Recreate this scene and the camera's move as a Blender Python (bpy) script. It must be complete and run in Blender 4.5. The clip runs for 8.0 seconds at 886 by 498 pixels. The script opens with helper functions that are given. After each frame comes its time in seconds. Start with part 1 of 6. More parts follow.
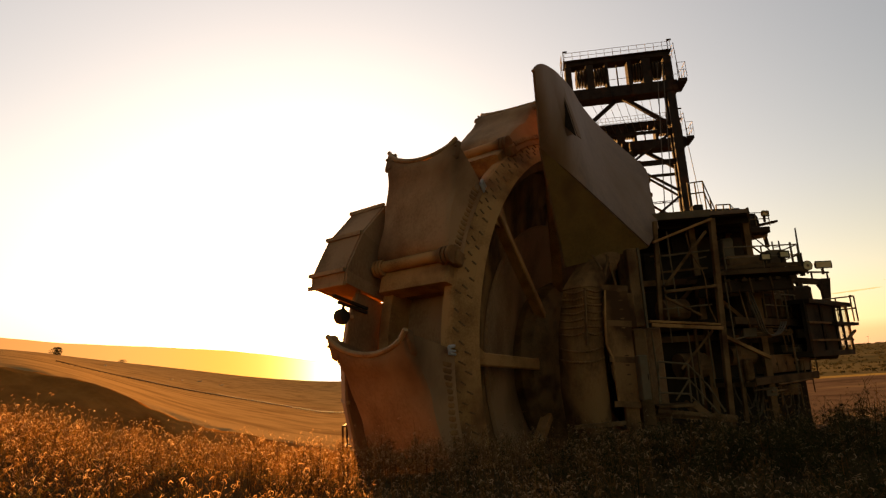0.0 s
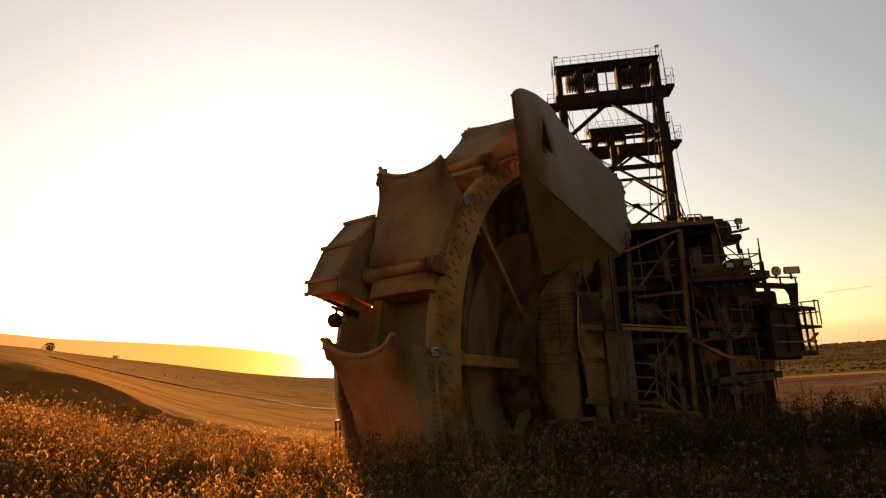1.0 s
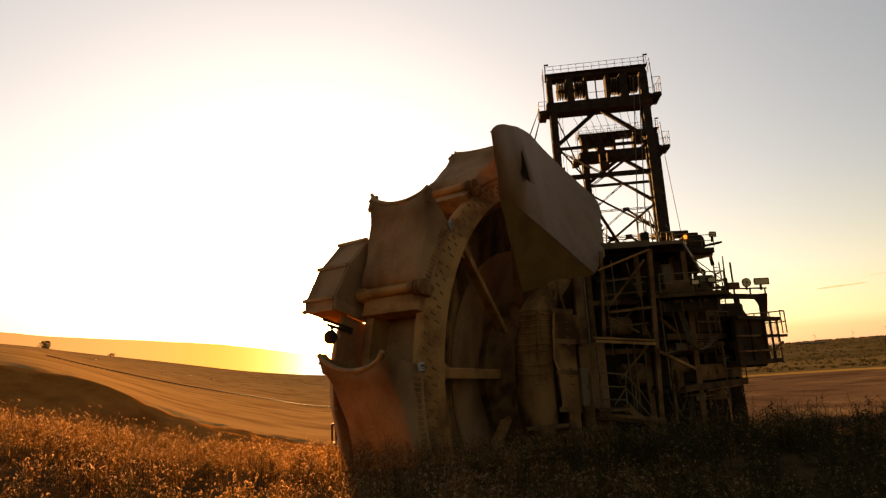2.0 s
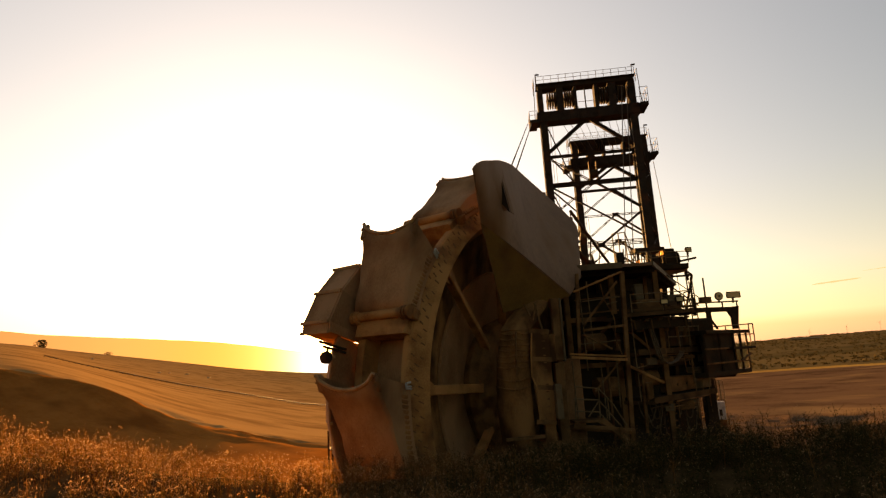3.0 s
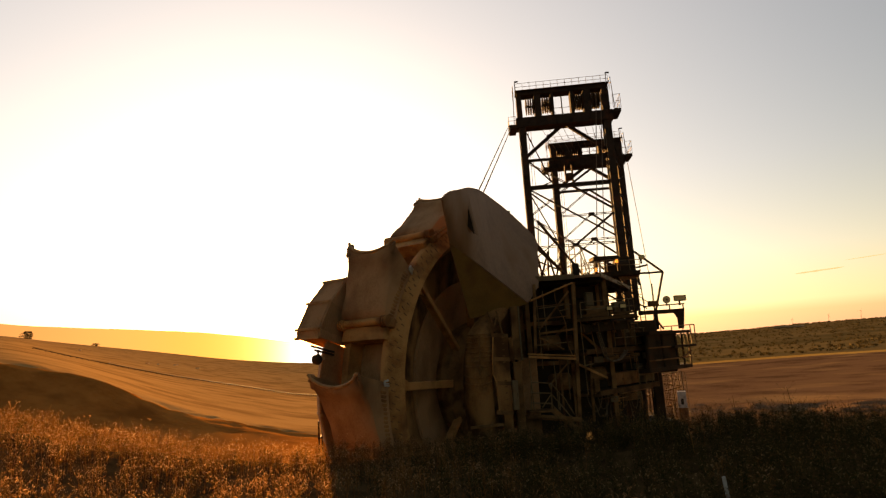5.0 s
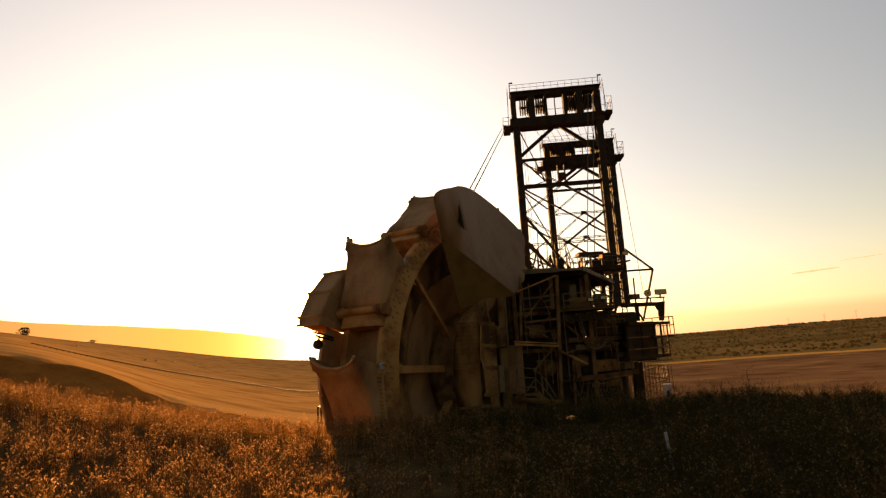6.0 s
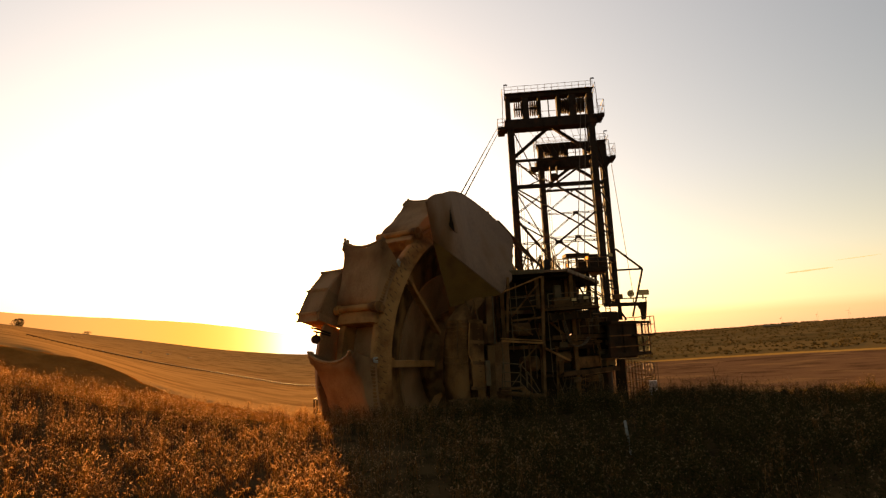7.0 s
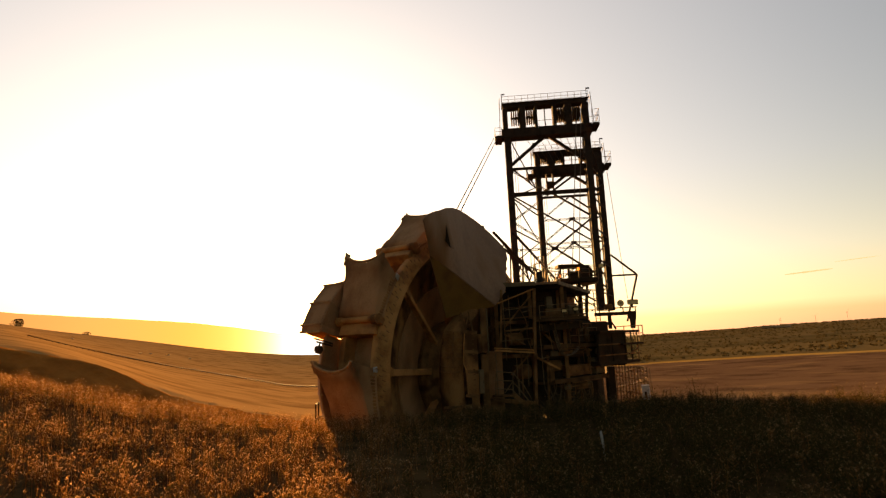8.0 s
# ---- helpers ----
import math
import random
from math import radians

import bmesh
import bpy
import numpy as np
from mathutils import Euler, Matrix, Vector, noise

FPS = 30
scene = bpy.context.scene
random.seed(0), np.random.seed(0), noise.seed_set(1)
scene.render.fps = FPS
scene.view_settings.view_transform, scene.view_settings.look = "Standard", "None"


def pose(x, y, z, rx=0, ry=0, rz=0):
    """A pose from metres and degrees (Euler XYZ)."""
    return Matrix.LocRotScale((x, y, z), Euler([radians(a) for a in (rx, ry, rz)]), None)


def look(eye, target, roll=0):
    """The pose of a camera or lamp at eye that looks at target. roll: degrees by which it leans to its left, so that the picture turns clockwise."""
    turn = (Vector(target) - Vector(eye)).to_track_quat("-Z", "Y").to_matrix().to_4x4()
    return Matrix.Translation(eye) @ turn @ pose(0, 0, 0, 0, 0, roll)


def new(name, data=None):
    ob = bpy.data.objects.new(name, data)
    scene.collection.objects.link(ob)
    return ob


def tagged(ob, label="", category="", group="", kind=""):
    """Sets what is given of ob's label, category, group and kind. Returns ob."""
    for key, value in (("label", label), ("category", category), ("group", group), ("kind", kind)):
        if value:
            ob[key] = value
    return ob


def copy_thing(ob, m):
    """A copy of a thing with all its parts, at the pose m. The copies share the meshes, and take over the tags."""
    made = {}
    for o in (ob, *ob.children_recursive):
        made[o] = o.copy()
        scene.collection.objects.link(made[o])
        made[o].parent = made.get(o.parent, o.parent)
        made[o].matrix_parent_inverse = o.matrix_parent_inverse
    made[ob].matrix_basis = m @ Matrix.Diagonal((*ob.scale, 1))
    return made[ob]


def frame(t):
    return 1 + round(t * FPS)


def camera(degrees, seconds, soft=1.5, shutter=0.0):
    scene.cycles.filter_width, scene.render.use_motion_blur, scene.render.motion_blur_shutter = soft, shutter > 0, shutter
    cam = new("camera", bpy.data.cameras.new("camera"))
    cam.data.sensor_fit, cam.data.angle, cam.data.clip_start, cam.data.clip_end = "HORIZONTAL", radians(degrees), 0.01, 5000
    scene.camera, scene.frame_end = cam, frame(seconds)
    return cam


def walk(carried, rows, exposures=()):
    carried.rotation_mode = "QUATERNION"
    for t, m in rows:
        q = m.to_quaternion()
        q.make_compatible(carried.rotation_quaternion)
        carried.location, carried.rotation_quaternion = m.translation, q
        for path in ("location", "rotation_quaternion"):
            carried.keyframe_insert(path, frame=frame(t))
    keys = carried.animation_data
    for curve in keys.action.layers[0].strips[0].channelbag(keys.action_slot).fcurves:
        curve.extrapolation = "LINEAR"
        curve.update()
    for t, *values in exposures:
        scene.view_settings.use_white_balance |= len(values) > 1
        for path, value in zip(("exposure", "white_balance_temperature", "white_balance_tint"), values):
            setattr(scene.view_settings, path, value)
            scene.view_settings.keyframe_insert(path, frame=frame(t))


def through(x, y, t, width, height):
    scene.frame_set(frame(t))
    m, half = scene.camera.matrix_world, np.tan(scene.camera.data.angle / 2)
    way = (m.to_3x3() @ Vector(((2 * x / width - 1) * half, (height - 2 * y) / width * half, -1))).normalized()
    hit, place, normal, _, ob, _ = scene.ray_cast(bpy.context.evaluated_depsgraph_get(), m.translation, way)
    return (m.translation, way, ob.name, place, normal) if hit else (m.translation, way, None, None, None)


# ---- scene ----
cam = camera(75.0, 8.0, soft=1.3)
PATH = [
    (0, (-0.999, 0.29, 5.585), (-0.971, 2.247, 5.999), -3.0),
    (0.5, (-0.868, -0.543, 5.603), (-0.83, 1.415, 6.01), -2.9),
    (1, (-0.675, -1.439, 5.658), (-0.629, 0.52, 6.061), -2.8),
    (2.5, (-0.056, -4.749, 6.645), (0.008, -2.787, 7.03), -3.1),
    (3, (0.191, -5.884, 7.074), (0.26, -3.922, 7.454), -3.2),
    (3.5, (0.437, -7.04, 7.492), (0.511, -5.077, 7.867), -3.3),
    (4, (0.629, -8.11, 7.75), (0.726, -6.143, 8.102), -3.5),
    (4.5, (0.782, -9.251, 7.765), (0.886, -7.283, 8.109), -3.5),
    (6, (1.062, -12.779, 6.926), (1.176, -10.81, 7.263), -3.2),
    (6.5, (1.172, -13.794, 6.837), (1.291, -11.825, 7.165), -2.9),
    (7, (1.238, -14.814, 6.944), (1.365, -12.844, 7.265), -2.6),
    (7.5, (1.305, -15.843, 7.203), (1.433, -13.873, 7.524), -2.5),
    (8, (1.342, -16.846, 7.513), (1.471, -14.876, 7.836), -2.5),
]
walk(cam, [(t, look(eye, target, roll)) for t, eye, target, roll in PATH], exposures=[(0, 0.97, 9000, 18), (8, 0.97, 9000, 18)])

# ---- sky, sun and exposure ----
SUN_AZ, SUN_EL = -11.0, 4.2          # degrees: from +y towards +x, above the horizon
sun_way = Vector((math.sin(radians(SUN_AZ)) * math.cos(radians(SUN_EL)), math.cos(radians(SUN_AZ)) * math.cos(radians(SUN_EL)), math.sin(radians(SUN_EL))))
SKY_BASE, SKY_WIDE, SKY_MID, SKY_CORE, SKY_BAND, SKY_CREAM = 0.075, 0.26, 0.5, 3.0, 0.48, 0.22
world = bpy.data.worlds.new("evening_sky")
scene.world = world
world.use_nodes = True
wn, wl = world.node_tree.nodes, world.node_tree.links
wn.clear()
sky = wn.new("ShaderNodeTexSky")
sky.sky_type, sky.sun_disc = "NISHITA", False
sky.sun_elevation, sky.sun_rotation = radians(SUN_EL), radians(SUN_AZ)
sky.air_density, sky.dust_density, sky.ozone_density = 1.0, 1.0, 1.5
w_out = wn.new("ShaderNodeOutputWorld")
w_dir = wn.new("ShaderNodeTexCoord")
w_dot = wn.new("ShaderNodeVectorMath")
w_dot.operation, w_dot.inputs[1].default_value = "DOT_PRODUCT", sun_way
wl.new(w_dir.outputs["Generated"], w_dot.inputs[0])
w_xyz = wn.new("ShaderNodeSeparateXYZ")
wl.new(w_dir.outputs["Generated"], w_xyz.inputs[0])


def w_math(op, a, b, clamp=False):
    node = wn.new("ShaderNodeMath")
    node.operation, node.use_clamp = op, clamp
    for k, v in enumerate((a, b)):
        if isinstance(v, (int, float)):
            node.inputs[k].default_value = v
        else:
            wl.new(v, node.inputs[k])
    return node.outputs[0]


w_sun = w_math("MAXIMUM", w_dot.outputs["Value"], 0.0)           # 1 at the sun, 0 a quarter turn away
w_low = w_math("SUBTRACT", 1.0, w_math("ABSOLUTE", w_xyz.outputs["Z"], 0.0), True)   # 1 at the horizon
w_half = w_math("MULTIPLY_ADD", w_dot.outputs["Value"], 0.5)
w_half.node.inputs[2].default_value = 0.5


def w_vec(op, a, b):
    node = wn.new("ShaderNodeVectorMath")
    node.operation = op
    wl.new(a, node.inputs[0])
    if isinstance(b, tuple):
        node.inputs[1].default_value = b
    else:
        wl.new(b, node.inputs["Scale"] if op == "SCALE" else node.inputs[1])
    return node.outputs[0]


def w_colour(colour, amount, power):
    rgb = wn.new("ShaderNodeRGB")
    rgb.outputs[0].default_value = (*[c * power for c in colour], 1)
    return w_vec("SCALE", rgb.outputs[0], amount)


total = w_vec("MULTIPLY", sky.outputs[0], (SKY_BASE,) * 3)
for amount, power, colour in (   # aerial glow round the low sun and along the horizon
        (w_math("POWER", w_sun, 4.0), SKY_WIDE, (0.95, 0.945, 0.94)),
        (w_math("POWER", w_sun, 22.0), SKY_MID, (1.0, 0.92, 0.78)),
        (w_math("POWER", w_sun, 500.0), SKY_CORE, (1.0, 0.80, 0.42)),
        (w_math("MULTIPLY", w_math("POWER", w_low, 9.0), w_math("POWER", w_half, 3.0)), SKY_BAND, (1.0, 0.88, 0.74)),
        (w_math("POWER", w_half, 2.0), SKY_CREAM, (0.68, 0.845, 1.14))):
    total = w_vec("ADD", total, w_colour(colour, amount, power))
dim = wn.new("ShaderNodeValToRGB")         # air reddens the light near the horizon
for k, (at_z, c) in enumerate(((0.0, (0.92, 0.60, 0.41)), (0.028, (0.95, 0.69, 0.48)), (0.043, (1.0, 0.90, 0.68)), (0.12, (1.0, 0.975, 0.885)), (0.26, (1.0, 0.98, 0.97)))):
    e = dim.color_ramp.elements[k] if k < 2 else dim.color_ramp.elements.new(at_z)
    e.position, e.color = at_z, (*c, 1)
wl.new(w_math("ABSOLUTE", w_xyz.outputs["Z"], 0.0), dim.inputs[0])
w_bg = wn.new("ShaderNodeBackground")
wl.new(w_vec("MULTIPLY", total, dim.outputs[0]), w_bg.inputs["Color"])
wl.new(w_bg.outputs[0], w_out.inputs["Surface"])
sun = new("sun", bpy.data.lights.new("sun", "SUN"))
sun.data.energy, sun.data.angle, sun.data.color = 10.5, radians(0.6), (1.0, 0.54, 0.19)
sun.matrix_world = look((0, 0, 60), Vector((0, 0, 60)) - sun_way)


# ---- materials ----
def material(name, dark, light, rough=0.7, metal=0.0, size=1.0, grain=30.0, bump=0.3, stain=None, stain_size=0.4, stain_cut=0.6, streak=1.0, varied=0.0, gloss=0.2):
    """Two scales of noise between two colours, stains of a third, fine relief. streak < 1 draws the noise out upright."""
    mat = bpy.data.materials.new(name)
    mat.use_nodes = True
    n, l = mat.node_tree.nodes, mat.node_tree.links
    bsdf = n["Principled BSDF"]
    coord = n.new("ShaderNodeTexCoord")
    stretch = n.new("ShaderNodeMapping")
    stretch.inputs["Scale"].default_value = (1, 1, streak)
    l.new(coord.outputs["Object"], stretch.inputs["Vector"])

    def noise_at(scale, detail=6.0):
        t = n.new("ShaderNodeTexNoise")
        t.inputs["Scale"].default_value, t.inputs["Detail"].default_value = scale, detail
        l.new(stretch.outputs[0], t.inputs["Vector"])
        return t
    coarse, fine = noise_at(size), noise_at(grain, 3.0)
    blend = n.new("ShaderNodeMath")
    blend.operation = "MULTIPLY_ADD"
    blend.inputs[1].default_value, blend.inputs[2].default_value = 0.45, 0.0
    l.new(fine.outputs[0], blend.inputs[0])
    add = n.new("ShaderNodeMath")
    add.operation = "MULTIPLY_ADD"
    add.inputs[1].default_value = 1.4
    l.new(coarse.outputs[0], add.inputs[0])
    l.new(blend.outputs[0], add.inputs[2])
    ramp = n.new("ShaderNodeValToRGB")
    ramp.color_ramp.elements[0].position, ramp.color_ramp.elements[1].position = 0.62, 1.2
    ramp.color_ramp.elements[1].position = 1.0
    ramp.color_ramp.elements[0].color, ramp.color_ramp.elements[1].color = (*dark, 1), (*light, 1)
    l.new(add.outputs[0], ramp.inputs[0])
    colour = ramp.outputs[0]
    if stain:
        spots = noise_at(stain_size, 8.0)
        cut = n.new("ShaderNodeValToRGB")
        cut.color_ramp.elements[0].position, cut.color_ramp.elements[1].position = stain_cut - 0.08, stain_cut + 0.08
        l.new(spots.outputs[0], cut.inputs[0])
        mix = n.new("ShaderNodeMixRGB")
        mix.inputs[2].default_value = (*stain, 1)
        l.new(cut.outputs[0], mix.inputs[0])
        l.new(colour, mix.inputs[1])
        colour = mix.outputs[0]
    if varied:
        info = n.new("ShaderNodeObjectInfo")
        shift = n.new("ShaderNodeHueSaturation")
        scale = n.new("ShaderNodeMapRange")
        scale.inputs[3].default_value, scale.inputs[4].default_value = 1 - varied, 1 + varied
        l.new(info.outputs["Random"], scale.inputs[0])
        l.new(scale.outputs[0], shift.inputs["Value"])
        l.new(colour, shift.inputs["Color"])
        colour = shift.outputs[0]
    l.new(colour, bsdf.inputs["Base Color"])
    bsdf.inputs["Specular IOR Level"].default_value = gloss
    bsdf.inputs["Roughness"].default_value, bsdf.inputs["Metallic"].default_value = rough, metal
    if bump:
        relief = n.new("ShaderNodeBump")
        relief.inputs["Strength"].default_value, relief.inputs["Distance"].default_value = bump, 0.03
        l.new(add.outputs[0], relief.inputs["Height"])
        l.new(relief.outputs[0], bsdf.inputs["Normal"])
    return mat


M_DUSTY = material("dusty_worn_steel", (0.20, 0.100, 0.043), (0.385, 0.203, 0.097), 0.85, 0.0, 0.5, 14, 0.5, (0.155, 0.078, 0.036), 0.3, 0.57, 0.6, 0.1, gloss=0.08)
M_RIM = material("scraped_rim_steel", (0.24, 0.102, 0.031), (0.47, 0.228, 0.080), 0.7, 0.1, 0.9, 18, 0.4, (0.18, 0.078, 0.028), 0.6, 0.6, gloss=0.1)
M_BARE = material("bare_edge_steel", (0.200, 0.102, 0.043), (0.380, 0.214, 0.094), 0.6, 0.2, 1.5, 22, 0.3)
M_SHIELD = material("grey_brown_painted_plate", (0.165, 0.094, 0.054), (0.270, 0.157, 0.092), 0.65, 0.1, 0.35, 9, 0.12, (0.200, 0.102, 0.039), 0.35, 0.62, 0.35)
M_SHIELD_LOW = material("olive_brown_painted_plate", (0.150, 0.083, 0.023), (0.230, 0.132, 0.040), 0.6, 0.1, 0.4, 9, 0.12, (0.150, 0.074, 0.027), 0.4, 0.62, gloss=0.12)
M_FRAME = material("brown_frame_steel", (0.095, 0.046, 0.018), (0.225, 0.116, 0.047), 0.75, 0.0, 1.2, 20, 0.3, (0.090, 0.037, 0.016), 0.9, 0.6, gloss=0.06)
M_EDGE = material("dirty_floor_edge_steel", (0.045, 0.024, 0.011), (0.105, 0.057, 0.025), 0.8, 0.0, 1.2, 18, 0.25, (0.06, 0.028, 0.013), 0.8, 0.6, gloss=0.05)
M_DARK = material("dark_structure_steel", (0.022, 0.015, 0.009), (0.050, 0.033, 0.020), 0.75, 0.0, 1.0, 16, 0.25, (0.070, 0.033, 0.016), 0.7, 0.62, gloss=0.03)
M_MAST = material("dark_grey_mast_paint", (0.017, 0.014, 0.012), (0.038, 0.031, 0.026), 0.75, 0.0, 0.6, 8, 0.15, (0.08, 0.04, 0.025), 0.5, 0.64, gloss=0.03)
M_CHUTE = material("dirty_chute_steel", (0.15, 0.068, 0.024), (0.31, 0.152, 0.056), 0.8, 0.0, 1.1, 16, 0.6, (0.08, 0.034, 0.013), 0.8, 0.55, 0.5, gloss=0.08)
M_RAIL = material("galvanised_rail", (0.115, 0.074, 0.037), (0.200, 0.132, 0.070), 0.6, 0.0, 3.0, 40, 0.1, gloss=0.05)
M_RUBBER = material("dusty_cable_rubber", (0.07, 0.046, 0.026), (0.14, 0.095, 0.055), 0.7, 0.0, 5.0, 50, 0.1)
M_ROPE = material("steel_wire_rope", (0.05, 0.042, 0.034), (0.11, 0.09, 0.07), 0.7, 0.1, 8.0, 80, 0.1)
M_GREYBOX = material("pale_grey_cabinet_paint", (0.105, 0.073, 0.040), (0.17, 0.120, 0.069), 0.6, 0.0, 1.5, 20, 0.1, (0.16, 0.095, 0.05), 1.2, 0.62, gloss=0.05)
M_WHITE = material("weathered_white_paint", (0.27, 0.26, 0.245), (0.42, 0.405, 0.38), 0.6, 0.0, 2.0, 25, 0.1)
M_PALEBELT = material("glint_belt_cover", (0.55, 0.43, 0.28), (0.72, 0.58, 0.40), 0.9, 0.0, 0.3, 4.0, 0.1)
M_LAMP = material("lamp_reflector_glass", (0.52, 0.39, 0.17), (0.68, 0.53, 0.26), 0.3, 0.0, 4.0, 40, 0.0)


def glass_material():
    mat = bpy.data.materials.new("cab_glass")
    mat.use_nodes = True
    b = mat.node_tree.nodes["Principled BSDF"]
    b.inputs["Base Color"].default_value = (0.8, 0.85, 0.85, 1)
    b.inputs["Roughness"].default_value, b.inputs["Transmission Weight"].default_value, b.inputs["IOR"].default_value = 0.05, 1.0, 1.1
    return mat


M_GLASS = glass_material()


def lit_material(name, colour, power):
    mat = bpy.data.materials.new(name)
    mat.use_nodes = True
    b = mat.node_tree.nodes["Principled BSDF"]
    b.inputs["Base Color"].default_value = (*colour, 1)
    b.inputs["Emission Color"].default_value, b.inputs["Emission Strength"].default_value = (*colour, 1), power
    return mat


M_SIGNAL = lit_material("orange_signal_lamp", (1.0, 0.28, 0.04), 0.9)


def leaf_material(name, colours, through):
    """Thin leaves and dry heads, each of its own colour, that let some light through."""
    mat = bpy.data.materials.new(name)
    mat.use_nodes = True
    n, l = mat.node_tree.nodes, mat.node_tree.links
    n.clear()
    geo, ramp = n.new("ShaderNodeNewGeometry"), n.new("ShaderNodeValToRGB")
    ramp.color_ramp.interpolation = "LINEAR"
    while len(ramp.color_ramp.elements) < len(colours):
        ramp.color_ramp.elements.new(0.5)
    for k, (e, c) in enumerate(zip(ramp.color_ramp.elements, colours)):
        e.position, e.color = k / (len(colours) - 1), (*c, 1)
    l.new(geo.outputs["Random Per Island"], ramp.inputs[0])
    dif, tra, mix, end = n.new("ShaderNodeBsdfDiffuse"), n.new("ShaderNodeBsdfTranslucent"), n.new("ShaderNodeMixShader"), n.new("ShaderNodeOutputMaterial")
    mix.inputs[0].default_value = through
    l.new(ramp.outputs[0], dif.inputs[0])
    l.new(ramp.outputs[0], tra.inputs[0])
    l.new(dif.outputs[0], mix.inputs[1])
    l.new(tra.outputs[0], mix.inputs[2])
    l.new(mix.outputs[0], end.inputs[0])
    return mat


M_WEED = leaf_material("dry_weed_leaves", [(0.075, 0.037, 0.010), (0.165, 0.072, 0.020), (0.27, 0.127, 0.038), (0.065, 0.048, 0.012), (0.205, 0.087, 0.025), (0.115, 0.050, 0.014)], 0.42)
M_HEAD = leaf_material("curled_dry_umbels", [(0.34, 0.17, 0.076), (0.58, 0.36, 0.20), (0.14, 0.060, 0.022), (0.42, 0.23, 0.112), (0.20, 0.090, 0.034)], 0.56)
# greener stand; the machine's shade is put into its leaf and head colours
M_GREENWEED = leaf_material("shade_dark_green_leaves", [(0.026, 0.028, 0.009), (0.048, 0.043, 0.013), (0.085, 0.055, 0.019), (0.03, 0.031, 0.010), (0.11, 0.062, 0.021), (0.04, 0.036, 0.011)], 0.55)
M_SHADEHEAD = leaf_material("shade_dark_dry_umbels", [(0.22, 0.138, 0.061), (0.085, 0.050, 0.019), (0.39, 0.268, 0.145), (0.12, 0.070, 0.028), (0.065, 0.038, 0.015)], 0.5)
M_TREE = leaf_material("distant_tree_leaves", [(0.055, 0.043, 0.018), (0.08, 0.06, 0.025), (0.10, 0.074, 0.032)], 0.12)

# ---- mesh tools ----
def mesh_of(name, bm):
    me = bpy.data.meshes.new(name)
    bmesh.ops.recalc_face_normals(bm, faces=bm.faces)
    bm.to_mesh(me)
    bm.free()
    return me


def part(name, bm, mat, parent, label="", smooth=False):
    me = mesh_of(name, bm) if isinstance(bm, bmesh.types.BMesh) else bm
    if not me.materials:
        me.materials.append(mat)
    if smooth:
        for p in me.polygons:
            p.use_smooth = True
        me.set_sharp_from_angle(angle=radians(38))
    ob = new(name, me)
    ob.parent = parent
    if label:
        ob["label"] = label
    return ob


def thing(name, m, label, category, group="", kind=""):
    ob = new(name)
    ob.matrix_world = m
    return tagged(ob, label, category, group, kind)


def box(bm, lo, hi, m=None, bevel=0.0):
    """A box between two corners, with bevelled edges."""
    r = bmesh.ops.create_cube(bm, size=1)
    c, s = [(a + b) / 2 for a, b in zip(lo, hi)], [abs(b - a) for a, b in zip(lo, hi)]
    mm = Matrix.Translation(c) @ Matrix.Diagonal((*s, 1))
    bmesh.ops.transform(bm, matrix=(m @ mm) if m else mm, verts=r["verts"])
    if bevel:
        edges = {e for v in r["verts"] for e in v.link_edges}
        bmesh.ops.bevel(bm, geom=list(edges), offset=bevel, segments=1, affect="EDGES")
    return bm


def between(p, q):
    """The pose of a rod from p to q along its own z."""
    p, q = Vector(p), Vector(q)
    d = q - p
    rot = d.to_track_quat("Z", "Y" if abs(d.normalized().y) < 0.9 else "X").to_matrix().to_4x4()
    return Matrix.Translation(p) @ rot, d.length


def beam(bm, p, q, w=0.15, h=None, bevel=0.0):
    m, length = between(p, q)
    h = h or w
    return box(bm, (-w / 2, -h / 2, 0), (w / 2, h / 2, length), m, bevel)


def i_beam(bm, p, q, w=0.3, h=0.4, t=0.05):
    m, length = between(p, q)
    box(bm, (-w / 2, -h / 2, 0), (w / 2, -h / 2 + t, length), m)
    box(bm, (-w / 2, h / 2 - t, 0), (w / 2, h / 2, length), m)
    return box(bm, (-t / 2, -h / 2 + t, 0), (t / 2, h / 2 - t, length), m)


def tube(bm, p, q, r=0.03, seg=8, r2=None):
    m, length = between(p, q)
    c = bmesh.ops.create_cone(bm, cap_ends=True, segments=seg, radius1=r, radius2=r if r2 is None else r2, depth=length)
    bmesh.ops.transform(bm, matrix=m @ Matrix.Translation((0, 0, length / 2)), verts=c["verts"])
    return bm


def plate(bm, pts, thick):
    """A flat polygon with thickness."""
    vs = [bm.verts.new(p) for p in pts]
    f = bm.faces.new(vs)
    f.normal_update()
    n = f.normal * thick
    r = bmesh.ops.extrude_face_region(bm, geom=[f])
    bmesh.ops.translate(bm, vec=-n, verts=[v for v in r["geom"] if isinstance(v, bmesh.types.BMVert)])
    return bm


